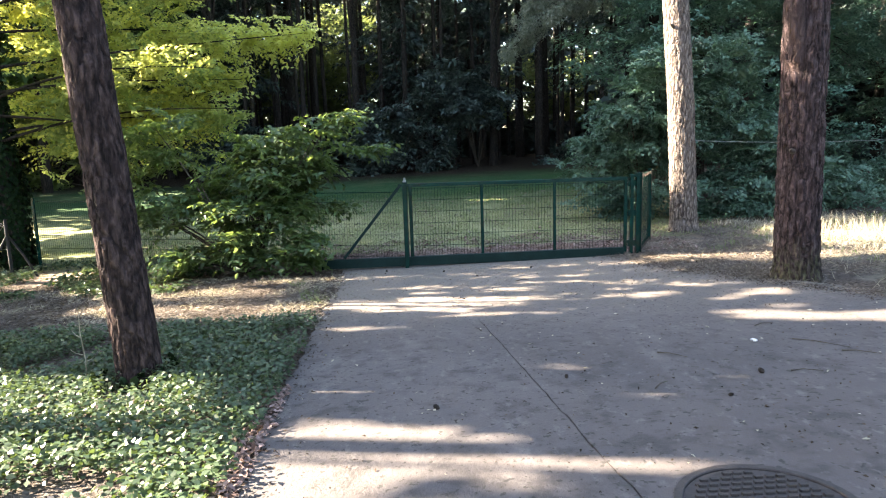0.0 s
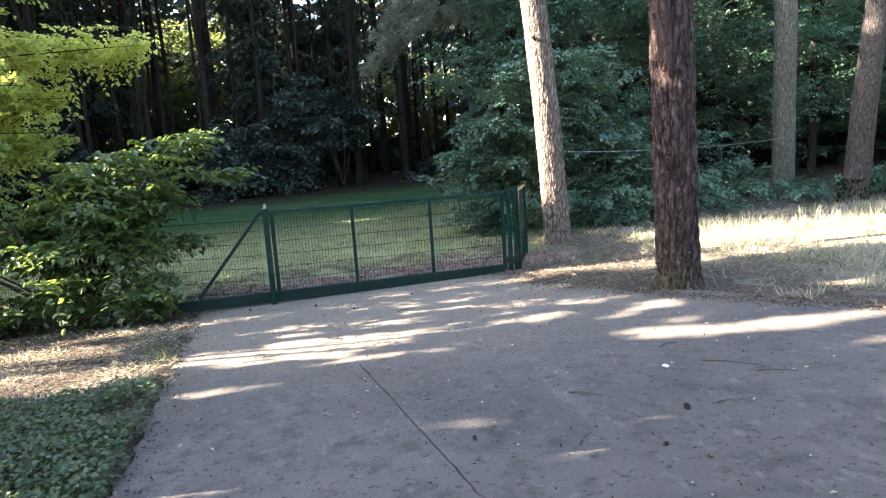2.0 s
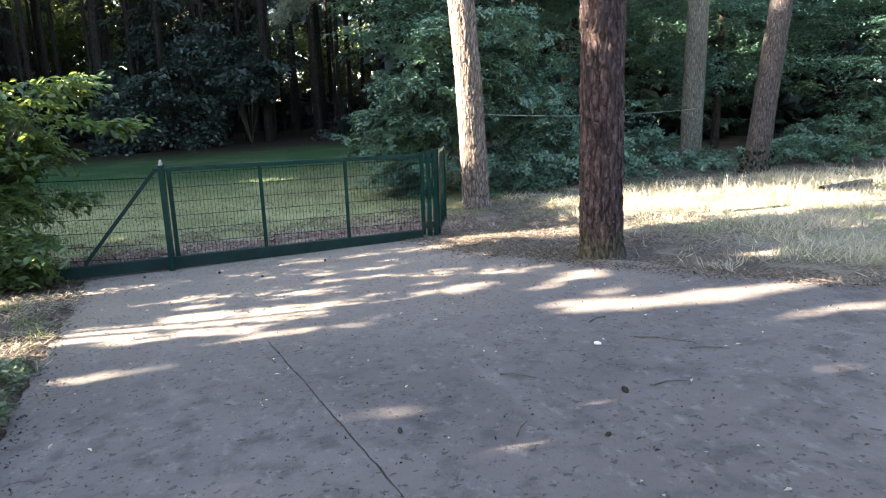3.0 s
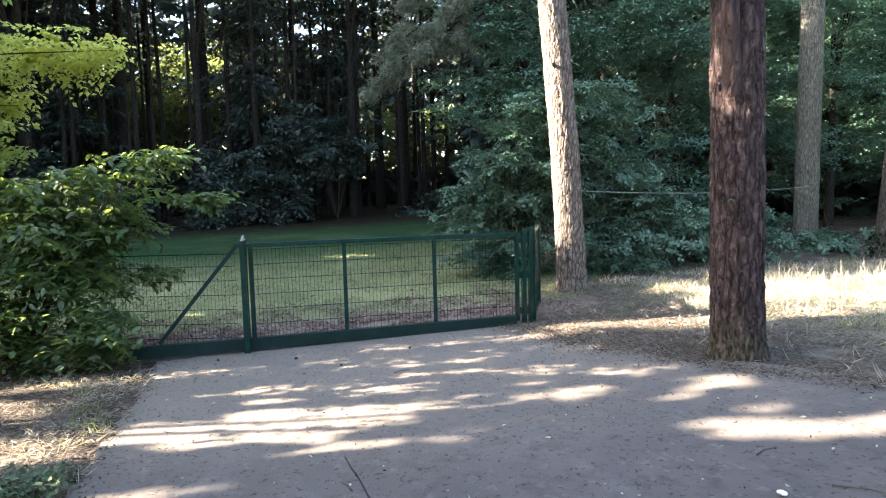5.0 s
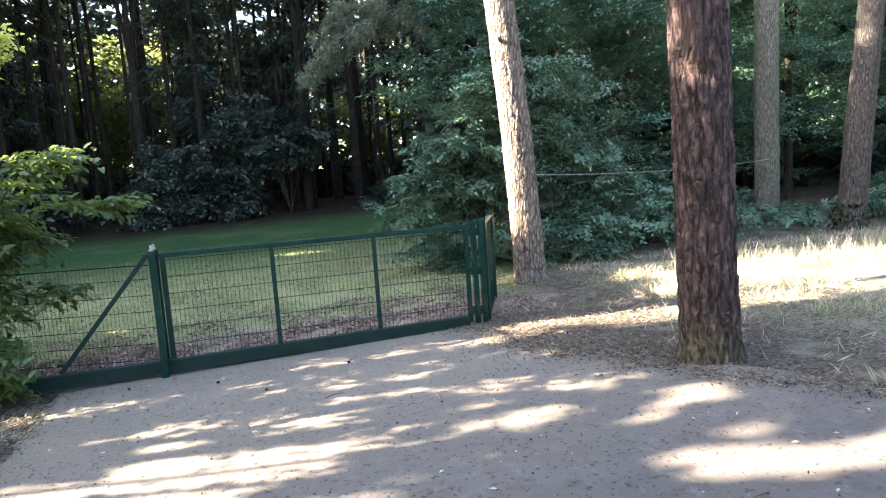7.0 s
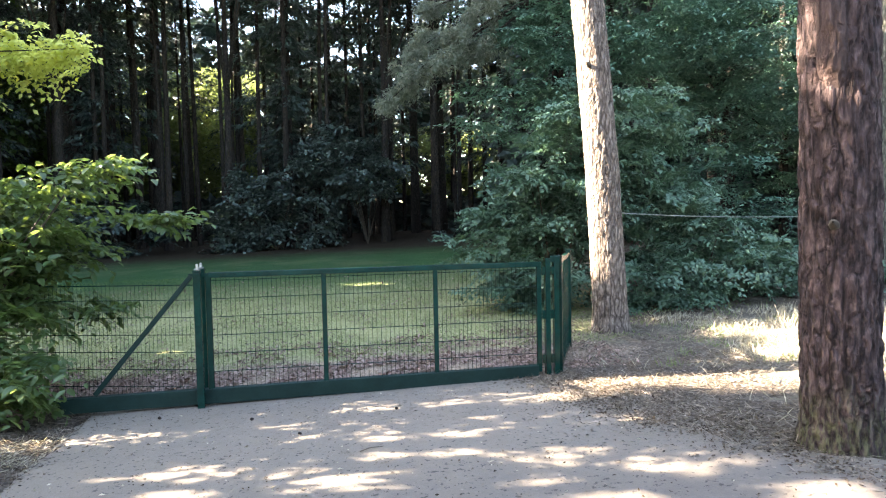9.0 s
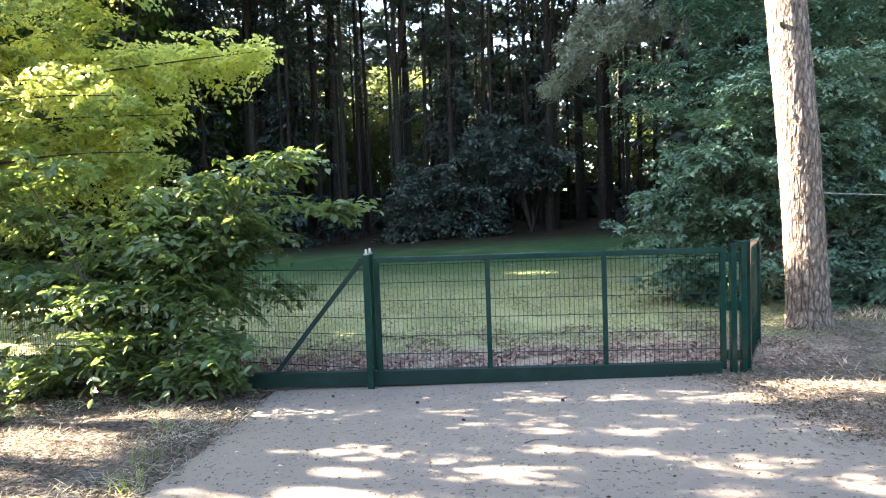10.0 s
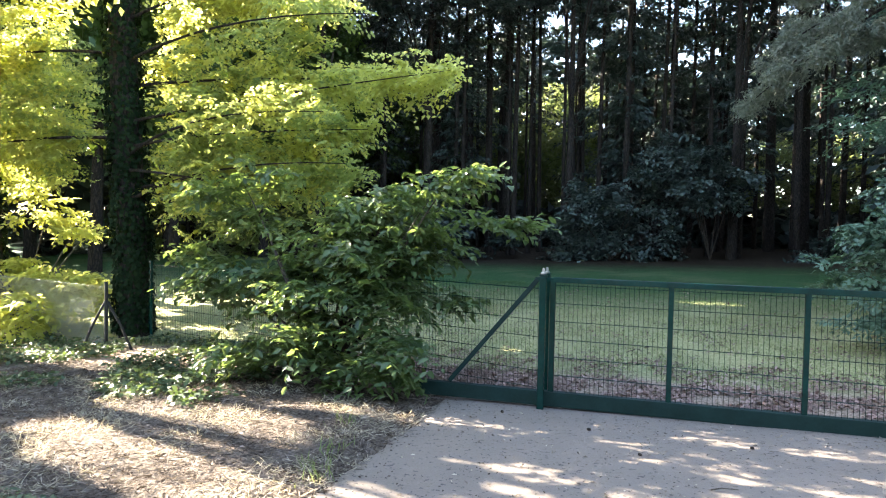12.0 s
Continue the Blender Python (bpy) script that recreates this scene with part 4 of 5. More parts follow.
# locust trees that close the right side
for x, y, bl in ((8.5, 8.5, [(7.0, 7.5, 4.6, 2.4, 1.3, 2.0), (9.2, 8.0, 6.5, 3.0, 1.8, 2.4), (6.6, 8.4, 7.0, 2.0, 1.5, 1.8), (8.5, 7.6, 2.8, 2.2, 1.2, 1.2), (7.5, 8.2, 9.5, 3.0, 2.0, 2.2)]),
                 (13.0, 10.5, [(12.0, 9.4, 4.2, 2.6, 1.4, 2.0), (14.0, 10, 7.0, 3.4, 2.0, 2.6), (11.5, 9.6, 6.8, 2.2, 1.6, 2.0), (12.0, 9.0, 2.2, 2.5, 1.2, 1.3), (13.0, 10, 10, 3.6, 2.2, 2.2)]),
                 (19.0, 10.0, [(18.0, 9.2, 4.5, 3.0, 1.6, 2.3), (20.5, 9.5, 7.5, 3.6, 2.2, 3.0), (22.5, 7.0, 4.0, 2.6, 2.0, 2.4), (18.0, 9.2, 8.5, 3.0, 2.0, 2.2)]),
                 (22.5, 14.0, [(21.0, 12.5, 4.0, 3.4, 2.0, 3.4), (24.0, 12.0, 5.0, 3.0, 2.2, 4.0), (22.0, 13.0, 9.5, 4.0, 3.0, 3.2), (17.0, 12.5, 3.5, 2.6, 1.5, 3.0)]),
                 (31.0, 9.0, [(29.5, 9.0, 3.5, 3.4, 2.6, 3.2), (31.0, 6.0, 6.0, 3.4, 3.0, 4.2), (30.0, 8.0, 10.5, 4.0, 4.0, 3.0), (31.0, 1.0, 4.0, 2.6, 3.0, 3.6)]),
                 (26.0, 5.5, [(25.0, 5.5, 4.5, 3.2, 2.6, 2.6), (27.0, 2.5, 6.5, 3.4, 3.0, 3.4), (26.0, 0.0, 4.0, 3.0, 2.6, 2.8), (26, 4, 9.5, 4, 4, 2.5)])):
    leafy_tree("locust_tree", "locust tree with layered blue-green leaf sprays in shade", x, y, 11, 0.16, bl, 1000, 60 if x < 20 else 44, M_ROBINIA, 0.135 if x < 20 else 0.18, 0.055 if x < 20 else 0.075, (0.45, 0.85))


def build_hanging_pine():
    base = np.array([7.0, 8.2, gz(7.0, 8.2)])
    tr = thing("pine_tree", base, "pine with drooping grey-green needle boughs", "tree")
    part("trunk", smooth_mesh(tube(trunk_path([(0, 0, 0), (0, 0, 6), (0.1, 0, 14)], 30), np.linspace(0.2, 0.08, 30), 12, "trunk", M_BARK_WOOD, 0.04)), None, tr)
    root = base + np.array([0, 0, 7.2])
    tips_ = [(2.4, 6.6, 4.35), (2.9, 6.5, 4.9), (3.1, 6.9, 5.6), (3.5, 6.3, 5.2), (3.9, 6.6, 5.9), (4.4, 6.8, 6.4), (3.4, 7.2, 6.6), (4.4, 7.0, 5.5)]
    branching(tr, base, root, tips_, 0.05, M_BARK_WOOD, "branch", 0.1)
    cs = np.concatenate([along(np.array(t) + np.array([1.1, 0.5, 0.75]), t, 13, (0.26, 0.26, 0.2)) for t in tips_])
    n, per = len(cs), 170
    c = np.repeat(cs, per, 0) + R.normal(0, 0.085, (n * per, 3))
    d = R.normal(0, 0.8, (n * per, 3)) + np.array([-0.3, 0, -0.45])
    part("needles", leaves("needles", c - base, d, rand_unit(n * per), 0.13, 0.021, M_PINE), None, tr, "pale grey-green needle tufts")


build_hanging_pine()

# ---- the wood behind the lawn ----


def conifer(seed, h, low, label, thick=(0.12, 0.22), nb=52):
    """Forest conifer: pole with dead twigs, its crown beginning at the share low of its height."""
    tr = thing("forest_conifer", (0, 0, 0), label, "tree", "conifers behind the lawn")
    lean = R.normal(0, 0.18, 2)
    r = R.uniform(*thick)
    part("trunk", smooth_mesh(tube(trunk_path([(0, 0, -0.3), (lean[0] * 0.3, lean[1] * 0.3, h * 0.4), (lean[0], lean[1], h)], 20), np.linspace(r, r * 0.35, 20), 10, "trunk", M_BARK_WOOD, 0.04, seed=seed)), None, tr)
    tw = []
    for k in range(34):
        z, a = R.uniform(1.0, h * 0.75), R.uniform(0, 2 * np.pi)
        L = R.uniform(0.3, 1.2)
        p0 = np.array([lean[0] * z / h, lean[1] * z / h, z])
        out = np.array([math.cos(a), math.sin(a), R.uniform(-0.35, 0.25)])
        tw.append(tube([p0, p0 + out * L * 0.5, p0 + out * L + np.array([0, 0, -0.15])], [0.016, 0.010, 0.003], 4, "t", M_BARK_WOOD))
    tagged(part("deadwood", join_np("deadwood", tw, M_BARK_WOOD), None, tr), kind="stuff")
    zz = h * (low + (0.98 - low) * R.uniform(0, 1, nb) ** 0.9)
    aa = R.uniform(0, 2 * np.pi, nb)
    ll = R.uniform(0.7, 2.1, nb)
    C, D = [], []
    for z, a, L in zip(zz, aa, ll):
        u = R.uniform(0.15, 1, 44)
        out = np.array([math.cos(a), math.sin(a), 0])
        side = np.array([-out[1], out[0], 0])
        w = R.normal(0, 0.22, 44) * (0.5 + u)
        C.append(np.array([lean[0] * z / h, lean[1] * z / h, z]) + out * (u * L)[:, None] + side * w[:, None] - np.array([0, 0, 1]) * (0.25 * (u * L) ** 1.3 + R.uniform(0, 0.25, 44))[:, None])
        D.append(out * 0.6 + side * np.sign(w)[:, None] * 0.5 + np.array([0, 0, -0.55]) + R.normal(0, 0.3, (44, 3)))
    C, D = np.concatenate(C), np.concatenate(D)
    part("crown", leaves("crown", C, D, rand_unit(len(C)), R.uniform(0.22, 0.44, len(C)), 0.115, M_NEEDLE), None, tr)
    return tr


leafy = [conifer(60 + k, R.uniform(21, 26), 0.20, "dark forest conifer with hanging boughs") for k in range(4)]
bare = [conifer(70 + k, R.uniform(21, 26), 0.58, "slim forest conifer with a long bare stem", (0.09, 0.19), 64) for k in range(5)]
stout = [conifer(80 + k, R.uniform(22, 26), 0.36, "stout dark forest conifer", (0.30, 0.40)) for k in range(2)]
spots = []
for row, y in enumerate((28.5, 31.0, 34.0, 37.0, 40.0)):
    for x in np.arange(-48, 40, 1.75 + 0.2 * row):
        px = x + R.normal(0, 0.7)
        # light shows between the stems in two stretches of the wood
        thin = -9.0 - 0.22 * (y - 28.5) < px < -2.6 - 0.1 * (y - 28.5)
        glint = 2.5 < px < 11.0
        kind = R.uniform()
        spots.append((px, y + R.normal(0, 0.9), (bare if kind < 0.60 else leafy if kind < 0.86 else stout) if thin else (leafy if kind < (0.55 if glint else 0.8) else bare if kind < 0.88 else stout)))
for x in (11.0, 14.5, 18.0, 21.5, 25.0, 29.0):
    for y in (14.0, 17.5, 21.0, 25.0):
        spots.append((x + R.normal(0, 0.7), y + R.normal(0, 0.8), leafy))
# unseen rows added at the right and behind, which hold back skylight
for y in np.arange(-30, 8, 4.5):
    spots.append((34 + R.normal(0, 1), y, leafy))
for x in np.arange(-24, 34, 6.0):
    spots.append((x, -29 + R.normal(0, 1.5), leafy))
# trees added so that their high crowns keep skylight off the far lawn
for x, y in ((-20, 25), (-12, 27), (-4, 27), (4, 27), (12, 22), (-24, 20), (-16, 22)):
    leafy_tree("lawn_shade_tree", "tall tree added so that its high crown shades the lawn's far edge", x, y, 17, 0.26, [(x, y - 2, 16.5, 5.4, 5.0, 3.0), (x + 2, y - 5, 15.8, 4.6, 4.2, 2.0), (x - 2, y + 1, 19, 4, 4, 2.6)],
               330, 60, M_DARKLEAF, 0.25, 0.17, (0.8, 1.4), None, 0.5, None, 3)
placed = set()
for k, (x, y, kinds) in enumerate(spots):
    tree = kinds[k % len(kinds)]
    m = pose(x, y, gz(x, y), 0, 0, R.uniform(0, 360))
    if tree.name in placed:
        copy_thing(tree, m)
    else:
        placed.add(tree.name)
        tree.matrix_basis = m

# understorey along the wood's edge
for x, y, bl, mt in ((-1.5, 25.0, [(-2.6, 25, 2.4, 2.2, 1.2, 2.2), (-0.4, 25, 2.9, 2.4, 1.2, 2.4), (-3.6, 25.4, 1.4, 1.4, 1.0, 1.3)], M_BLUEBUSH),
                     (3.0, 26.0, [(2.6, 26, 4.4, 2.2, 1.2, 1.1), (1.6, 26.4, 5.6, 1.6, 1.2, 1.2)], M_BLUEBUSH),
                     (-9.0, 25.5, [(-9.0, 25.5, 1.5, 2.6, 1.3, 1.5), (-11.5, 26, 2.4, 2.2, 1.2, 2.2)], M_DARKLEAF),
                     (10.0, 23.0, [(9.0, 25, 1.0, 2.4, 1.3, 1.0), (12.0, 23, 1.8, 2.6, 1.5, 1.7)], M_DARKLEAF),
                     (-18.0, 24.0, [(-17, 24, 2.0, 2.6, 1.4, 2.0), (-21, 23, 2.6, 3.0, 1.5, 2.6), (-25, 21, 3.0, 3.0, 2, 3.0)], M_FARLEAF)):
    build_shrub("forest_bush", "grey-green leafy bush at the edge of the wood", (x, y, gz(x, y)), bl, 520, 26, mt, 0.24, 0.14, 8, rad=(0.35, 0.7), sides=4)


def far_woods(name, label, boxes, n, mat, size):
    cs = []
    for x0, x1, y0, y1, z0, z1 in boxes:
        m = n // len(boxes)
        cs.append(np.stack([R.uniform(x0, x1, m), R.uniform(y0, y1, m), z0 + (z1 - z0) * R.uniform(0, 1, m)], 1))
    C = np.concatenate(cs)
    d = np.array([noise.noise((c[0] * 0.22, c[1] * 0.22, c[2] * 0.3)) for c in C])
    C = C[d > -0.55]
    ob = part(name, spray_leaves(name, C, R.uniform(0.5, 1.0, len(C)), 14, mat, size, size * 0.6, 0.6), None)
    tagged(ob, label, "woods", kind="stuff")


far_woods("far_woods", "leaves in a sunlit yellow-green tint far behind the wood", [(-16, -4, 43, 47, 1.5, 14), (-15, -5, 43, 47, 1.5, 11), (5, 14, 43, 47, 1.5, 9), (-34, 6, 48, 50, 0.5, 9), (-60, -36, 20, 50, 0, 9)], 5200, M_FARLEAF, 0.3)
# also unseen stretches: one at the left blocks low sun, others close the rear
far_woods("dark_woods", "closed wood in the distance, its leaves tinted dark for shade", [(-70, 60, 66, 72, 0, 17), (-31, -28, 0, 42, 0, 9), (-45, 40, 50, 54, 0, 17), (-45, 40, 50, 54, 8, 20), (-45, 40, 55, 59, 0, 17), (-3, 4, 43, 46, 0, 13), (-45, -16, 42, 47, 0, 18), (15, 30, 43, 46, 0, 14), (-30, 40, 41.5, 42.5, 0, 3.6), (-30, 40, 41.5, 42.5, 0, 3.0), (30, 40, 10, 60, 0, 16), (10, 36, 20, 27, 0, 15), (20, 36, 14, 19, 0, 13), (-40, 40, -40, -34, 0, 12), (38, 44, -34, 10, 0, 12)], 17000, M_DARKLEAF, 1.1)

# ---- trees added on the sunny side, mostly out of view, crowns cut to dapple the drive ----
SX, SY, SZ = SUN.x / SUN.z, SUN.y / SUN.z, 1.0
UX, UY = math.cos(SUN_AZ), -math.sin(SUN_AZ)
# crowns are left open for light here: x, y, half length along the sun, half width
GAPS = [(-3.0, -2.2, 1.7, 0.7), (-2.3, -3.3, 1.7, 0.52), (-3.6, -2.9, 1.0, 0.3), (1.0, -4.4, 0.7, 0.05), (11.2, 0.35, 1.7, 0.35), (0.45, -3.65, 1.4, 0.48), (-0.35, -4.79, 0.5, 0.08), (1.52, -6.50, 0.3, 0.05), (4.95, -6.35, 0.35, 0.05), (1.75, -7.55, 0.6, -0.05),
        (4.6, -5.45, 1.3, 0.2), (3.6, -5.0, 0.5, 0.06), (6.2, -6.6, 0.7, 0.12),
        (0.0, -7.75, 1.2, 0.26), (0.6, -8.0, 1.0, 0.2), (0.2, -8.9, 1.6, 0.3),
        (-2.2, -7.7, 1.4, 0.8), (-1.9, -9.0, 1.4, 0.7), (-3.0, -2.3, 1.3, 0.5), (-2.6, -1.3, 1.5, 0.32), (-2.0, -3.3, 0.9, 0.25), (-4.6, -1.0, 1.2, 0.4),
        (9.3, -0.75, 2.3, 0.6), (10.8, -1.2, 2.8, 1.0), (13.5, -2.0, 2.2, 1.0), (7.3, -0.9, 0.6, 0.12), (6.3, -4.3, 0.5, 0.12),
        (2.5, 9.9, 1.2, 0.25), (1.4, 0.42, 1.2, 0.12), (3.2, 0.4, 0.6, 0.1), (0.0, 0.6, 0.5, 0.1), (5.4, 0.4, 0.5, 0.05), (2.2, 1.1, 1.2, 0.12), (0.5, 1.35, 0.9, 0.1), (-9.5, -0.4, 1.6, 0.4)]


def lit(c):
    """Whether a leaf at c would shade one of the sunny spots."""
    g = np.zeros(len(c))
    for _ in range(3):
        s = c[:, 2] - g
        x, y = c[:, 0] - SX * s, c[:, 1] - SY * s
        g = 0.025 * np.clip(x, -8, 8) + 0.06 * np.maximum(-y, 0) + 0.03 * np.maximum(y - 2, 0)
    out = np.zeros(len(c), bool)
    # scattered flecks by the gate
    u, v = x * UX + y * UY, -x * UY + y * UX
    fl = np.array([noise.noise((a * 1.5, b * 4.6, 2.0)) + 0.6 * noise.noise((a * 3.4, b * 10.0, 5.0)) for a, b in zip(u, v)])
    for gx, gy, hl, hw in GAPS:
        a, b = (x - gx) * UX + (y - gy) * UY, -(x - gx) * UY + (y - gy) * UX
        out |= (a / (hl + 0.1)) ** 2 + (b / (hw + 0.1)) ** 2 < 1 + 0.7 * fl
    broad = np.array([noise.noise((a * 0.7, b * 2.6, 6.0)) for a, b in zip(u, v)])
    open_lawn = ~((y > 0.3) & (y < 5.5) & (x > -4) & (x < 5.2) & (fl < 0.35))
    out |= (y < -6.45) & (y > -10.4) & (x < -0.7) & (x > -3.8) & (broad > -0.3)
    out |= (broad + 0.7 * fl > -0.5) & (y < -7.0 - 0.42 * (x + 0.7)) & (y > -10.4) & (x < 2.3) & (x > -4.2) & ((x < 1.2) | (y > -8.3))
    out |= (fl > -0.27) & (y < -0.3) & (y > -3.5 - 0.19 * x) & (x > -0.9) & (x < 4.2) & ((x > 0.4) | (y < -1.75)) & ((x > 0.0) | (fl > 0.15))
    out |= (fl > 0.30) & (y < -0.4) & (y > -3.6) & (x >= 4.2) & (x < 7)
    out |= (fl > 0.10) & (y < -3.2) & (y > -5.0) & (x > 1.2) & (x < 4.6)
    out |= (fl > 0.75) & (y < -3.4) & (y > -10) & (x > -5) & (x < 8)
    s = (c[:, 0] - 3.9) / SX
    py, pz = c[:, 1] - SY * s, c[:, 2] - s
    out |= (abs(py) < 0.14) & (pz > 0.1) & (pz < 1.6) & (np.sin(pz * 9.0) > -0.2)
    # flaky sunny side of the slim pine
    s = (c[:, 0] + 1.95) / SX
    py, pz = c[:, 1] - SY * s, c[:, 2] - s
    out |= (abs(py + 6.25) < 0.19) & (pz > 0.9) & (pz < 4.5) & (np.sin(pz * 5.0) > -0.5)
    # upper stem of the pale pine, and the maple's boughs
    s = (c[:, 0] - 5.5) / SX
    py, pz = c[:, 1] - SY * s, c[:, 2] - s
    out |= (abs(py - 2.35) < 0.6) & (pz > 1.8)
    s = (c[:, 0] + 3.2) / SX
    py, pz = c[:, 1] - SY * s, c[:, 2] - s
    out |= (py > -0.3) & (py < 1.2) & (pz > 1.3) & (pz < 3.2) & (fl > -0.25)
    for px in (-1.5, -3.0, -4.5, -6.0, -8.0, -10.0, -12.0):
        s = (c[:, 0] - px) / SX
        py, pz = c[:, 1] - SY * s, c[:, 2] - s
        side, high = ((1.3, 2.7), 4.9) if px > -2 else ((0.8, 3.2), 5.6) if px > -4 else ((0.7, 5.0), 8.0)
        out |= open_lawn & (py > side[0]) & (py < side[1]) & (pz > (2.7 + max(0.0, (px + 6) * 0.25) if px > -7 else 1.7 if px > -9 else 1.1 if px > -11 else -0.5)) & (pz < high)
    return out


def keep_shade(me, mat):
    n = len(me.vertices)
    v = np.empty(n * 3, np.float32)
    me.vertices.foreach_get("co", v)
    v = v.reshape(-1, 4, 3)
    v = v[~lit(v.mean(1).astype(float))]
    bpy.data.meshes.remove(me)
    return mesh_np("crown", v.reshape(-1, 3), np.arange(len(v) * 4).reshape(-1, 4), mat)


# rows of added shade casters, their leaves removed over the sunny spots
for row, x0, y0, y1 in ((0, -19.0, -14, 40), (1, -25.0, -14, 40), (5, -31.0, -6, 18)):
    for k, y in enumerate(np.arange(y0, y1, 5.0)):
        x, yy = x0 + R.normal(0, 0.6), y + 2.2 * row + R.normal(0, 0.5)
        zc = 10.5 + 3.0 * row
        leafy_tree("dapple_shade_tree", "tall tree added to shade and dapple the drive", x, yy, zc + 4, 0.26,
                   [(x, yy, zc, 3.2, 3.4, 5.6), (x + 1, yy + 1.5, zc - 2, 2.6, 2.6, 4.0), (x - 1, yy - 1.5, zc + 2, 2.6, 2.6, 4.0)],
                   330, 24, M_CANOPY, 0.40, 0.26, (0.8, 1.3), None, 0.9, keep_shade, 6)

# unseen crown, added to break the sunlight into flecks by the gate
leafy_tree("maple_tree", "unseen young tree added to fleck the light by the gate", -10.0, 0.1, 9, 0.12,
           [(-9.8, 0.0, 6.4, 1.6, 1.5, 1.1), (-10.2, -0.3, 7.8, 1.6, 1.4, 1.3), (-9.4, 0.4, 8.9, 1.4, 1.3, 1.2)], 300, 30, M_YELLOW, 0.15, 0.1, (0.28, 0.5), nlimb=18)

# ---- ground plants and litter ----


def on_ground(n, x0, x1, y0, y1, test=None, freq=0.7, thr=-0.2):
    P = np.stack([R.uniform(x0, x1, n), R.uniform(y0, y1, n)], 1)
    ok = [noise.noise((p[0] * freq, p[1] * freq, 9)) > thr and (test is None or test(*p)) for p in P]
    P = P[ok]
    z = np.array([gz(a, b) for a, b in P]) + 0.02
    return np.concatenate([P, z[:, None]], 1)


def blades(name, label, C, length, width, mat, category="grass", lean=0.5):
    n = len(C)
    d = np.stack([R.normal(0, lean, n), R.normal(0, lean, n), np.ones(n)], 1)
    ob = part(name, leaves(name, C, d, rand_unit(n), length * R.uniform(0.5, 1.3, n), width, mat), None)
    tagged(ob, label, category, kind="stuff")


off_road = lambda x, y: x < ROAD_LEFT(y) + 0.04 or x > ROAD_RIGHT(y) - 0.04 or y > 0.2  # noqa: E731


def ivy_ground():
    C = on_ground(95000, -6.5, -0.45, -10.2, -4.3, lambda x, y: x < ROAD_LEFT(y) - 0.02 + 0.12 * noise.noise((x * 3, y * 3, 0)) and y < -4.3 + 0.4 * noise.noise((x, y, 3)), 0.9, -0.27)
    C[:, 2] += R.uniform(0.0, 0.14, len(C))
    n = len(C)
    d = np.stack([R.normal(0, 1, n), R.normal(0, 1, n), R.normal(0.05, 0.3, n)], 1)
    nn = np.array([0, 0, 1.0]) + R.normal(0, 0.4, (n, 3))
    ob = part("ivy_ground_cover", leaves("ivy_ground_cover", C, d, nn, 0.040 * R.uniform(0.5, 1.4, n), 0.033, M_IVY), None)
    tagged(ob, "glossy ivy covering the ground round the pine", "ground cover", kind="stuff")


ivy_ground()
C = on_ground(17000, -13, -3.4, -1.7, 2.2, None, 0.8, -0.12)
C[:, 2] += R.uniform(0, 0.12, len(C))
n = len(C)
ob = part("ivy_ground_cover", leaves("ivy_ground_cover", C, R.normal(0, 1, (n, 3)) * [1, 1, 0.25], np.array([0, 0, 1.0]) + R.normal(0, 0.45, (n, 3)), 0.078 * R.uniform(0.6, 1.3, n), 0.06, M_IVY), None)
tagged(ob, "ivy and small plants round the maple's foot", "ground cover", kind="stuff")
blades("dry_grass", "straw-dry grass beside the drive", on_ground(16000, -6.5, -0.7, -4.6, -0.2, lambda x, y: off_road(x, y), 1.2, 0.05), 0.10, 0.005, M_STRAW, lean=2.6)
blades("pine_needles", "brown needle litter lying beside the drive", on_ground(26000, -7.5, -0.6, -4.8, 0.3, lambda x, y: off_road(x, y), 1.2, -0.4), 0.10, 0.006, M_DRY, "needle litter", 5.0)
blades("pine_needles", "brown needle litter under the pale pine", on_ground(16000, 4.0, 8.0, -3.4, 3.6, lambda x, y: off_road(x, y), 1.2, -0.4), 0.10, 0.007, M_DRY, "needle litter", 5.0)
blades("dry_grass", "tall bleached grass in the sun", on_ground(46000, 4.6, 17, -7.5, 3.0, lambda x, y: off_road(x, y) and (x > 6.9 + 0.9 * noise.noise((x, y, 1)) or y < -4.6 or R.uniform() < 0.05), 0.8, -0.15), 0.17, 0.008, M_STRAW, lean=0.8)
blades("green_grass", "short green grass among the straw", on_ground(20000, 5.2, 17, -7.5, 3.6, lambda x, y: off_road(x, y) and x > 6.2 + 0.8 * noise.noise((x, y, 1)), 1.3, 0.08), 0.13, 0.008, M_GRASS, lean=0.8)
blades("lawn_grass", "short dry mown lawn grass", on_ground(36000, -9, 6, 1.6, 8.5, None, 0.8, -0.3), 0.055, 0.009, M_DRYLAWN, lean=0.9)
blades("lawn_grass", "short green mown lawn grass", on_ground(24000, -9, 6, 8.0, 14, None, 0.8, -0.3), 0.055, 0.009, M_LAWN, lean=0.9)
blades("green_grass", "green grass tufts at the drive's edge", np.concatenate([np.array([x, y, gz(x, y)]) + R.normal(0, 1, (24, 3)) * [0.07, 0.07, 0.0]
       for x, y in ((-1.15, -2.9), (-1.0, -3.2), (-1.25, -2.5), (-1.6, -1.6), (5.4, -0.2), (5.9, 0.4), (7.4, 1.6), (6.9, 1.2))]), 0.15, 0.007, M_GRASS, lean=0.45)


tall = on_ground(2600, 7.5, 17, -0.2, 2.0, None, 0.9, -0.1)
blades("dry_grass", "tall bleached seed stalks in the sun", tall, 0.36, 0.007, M_STRAW, lean=0.35)
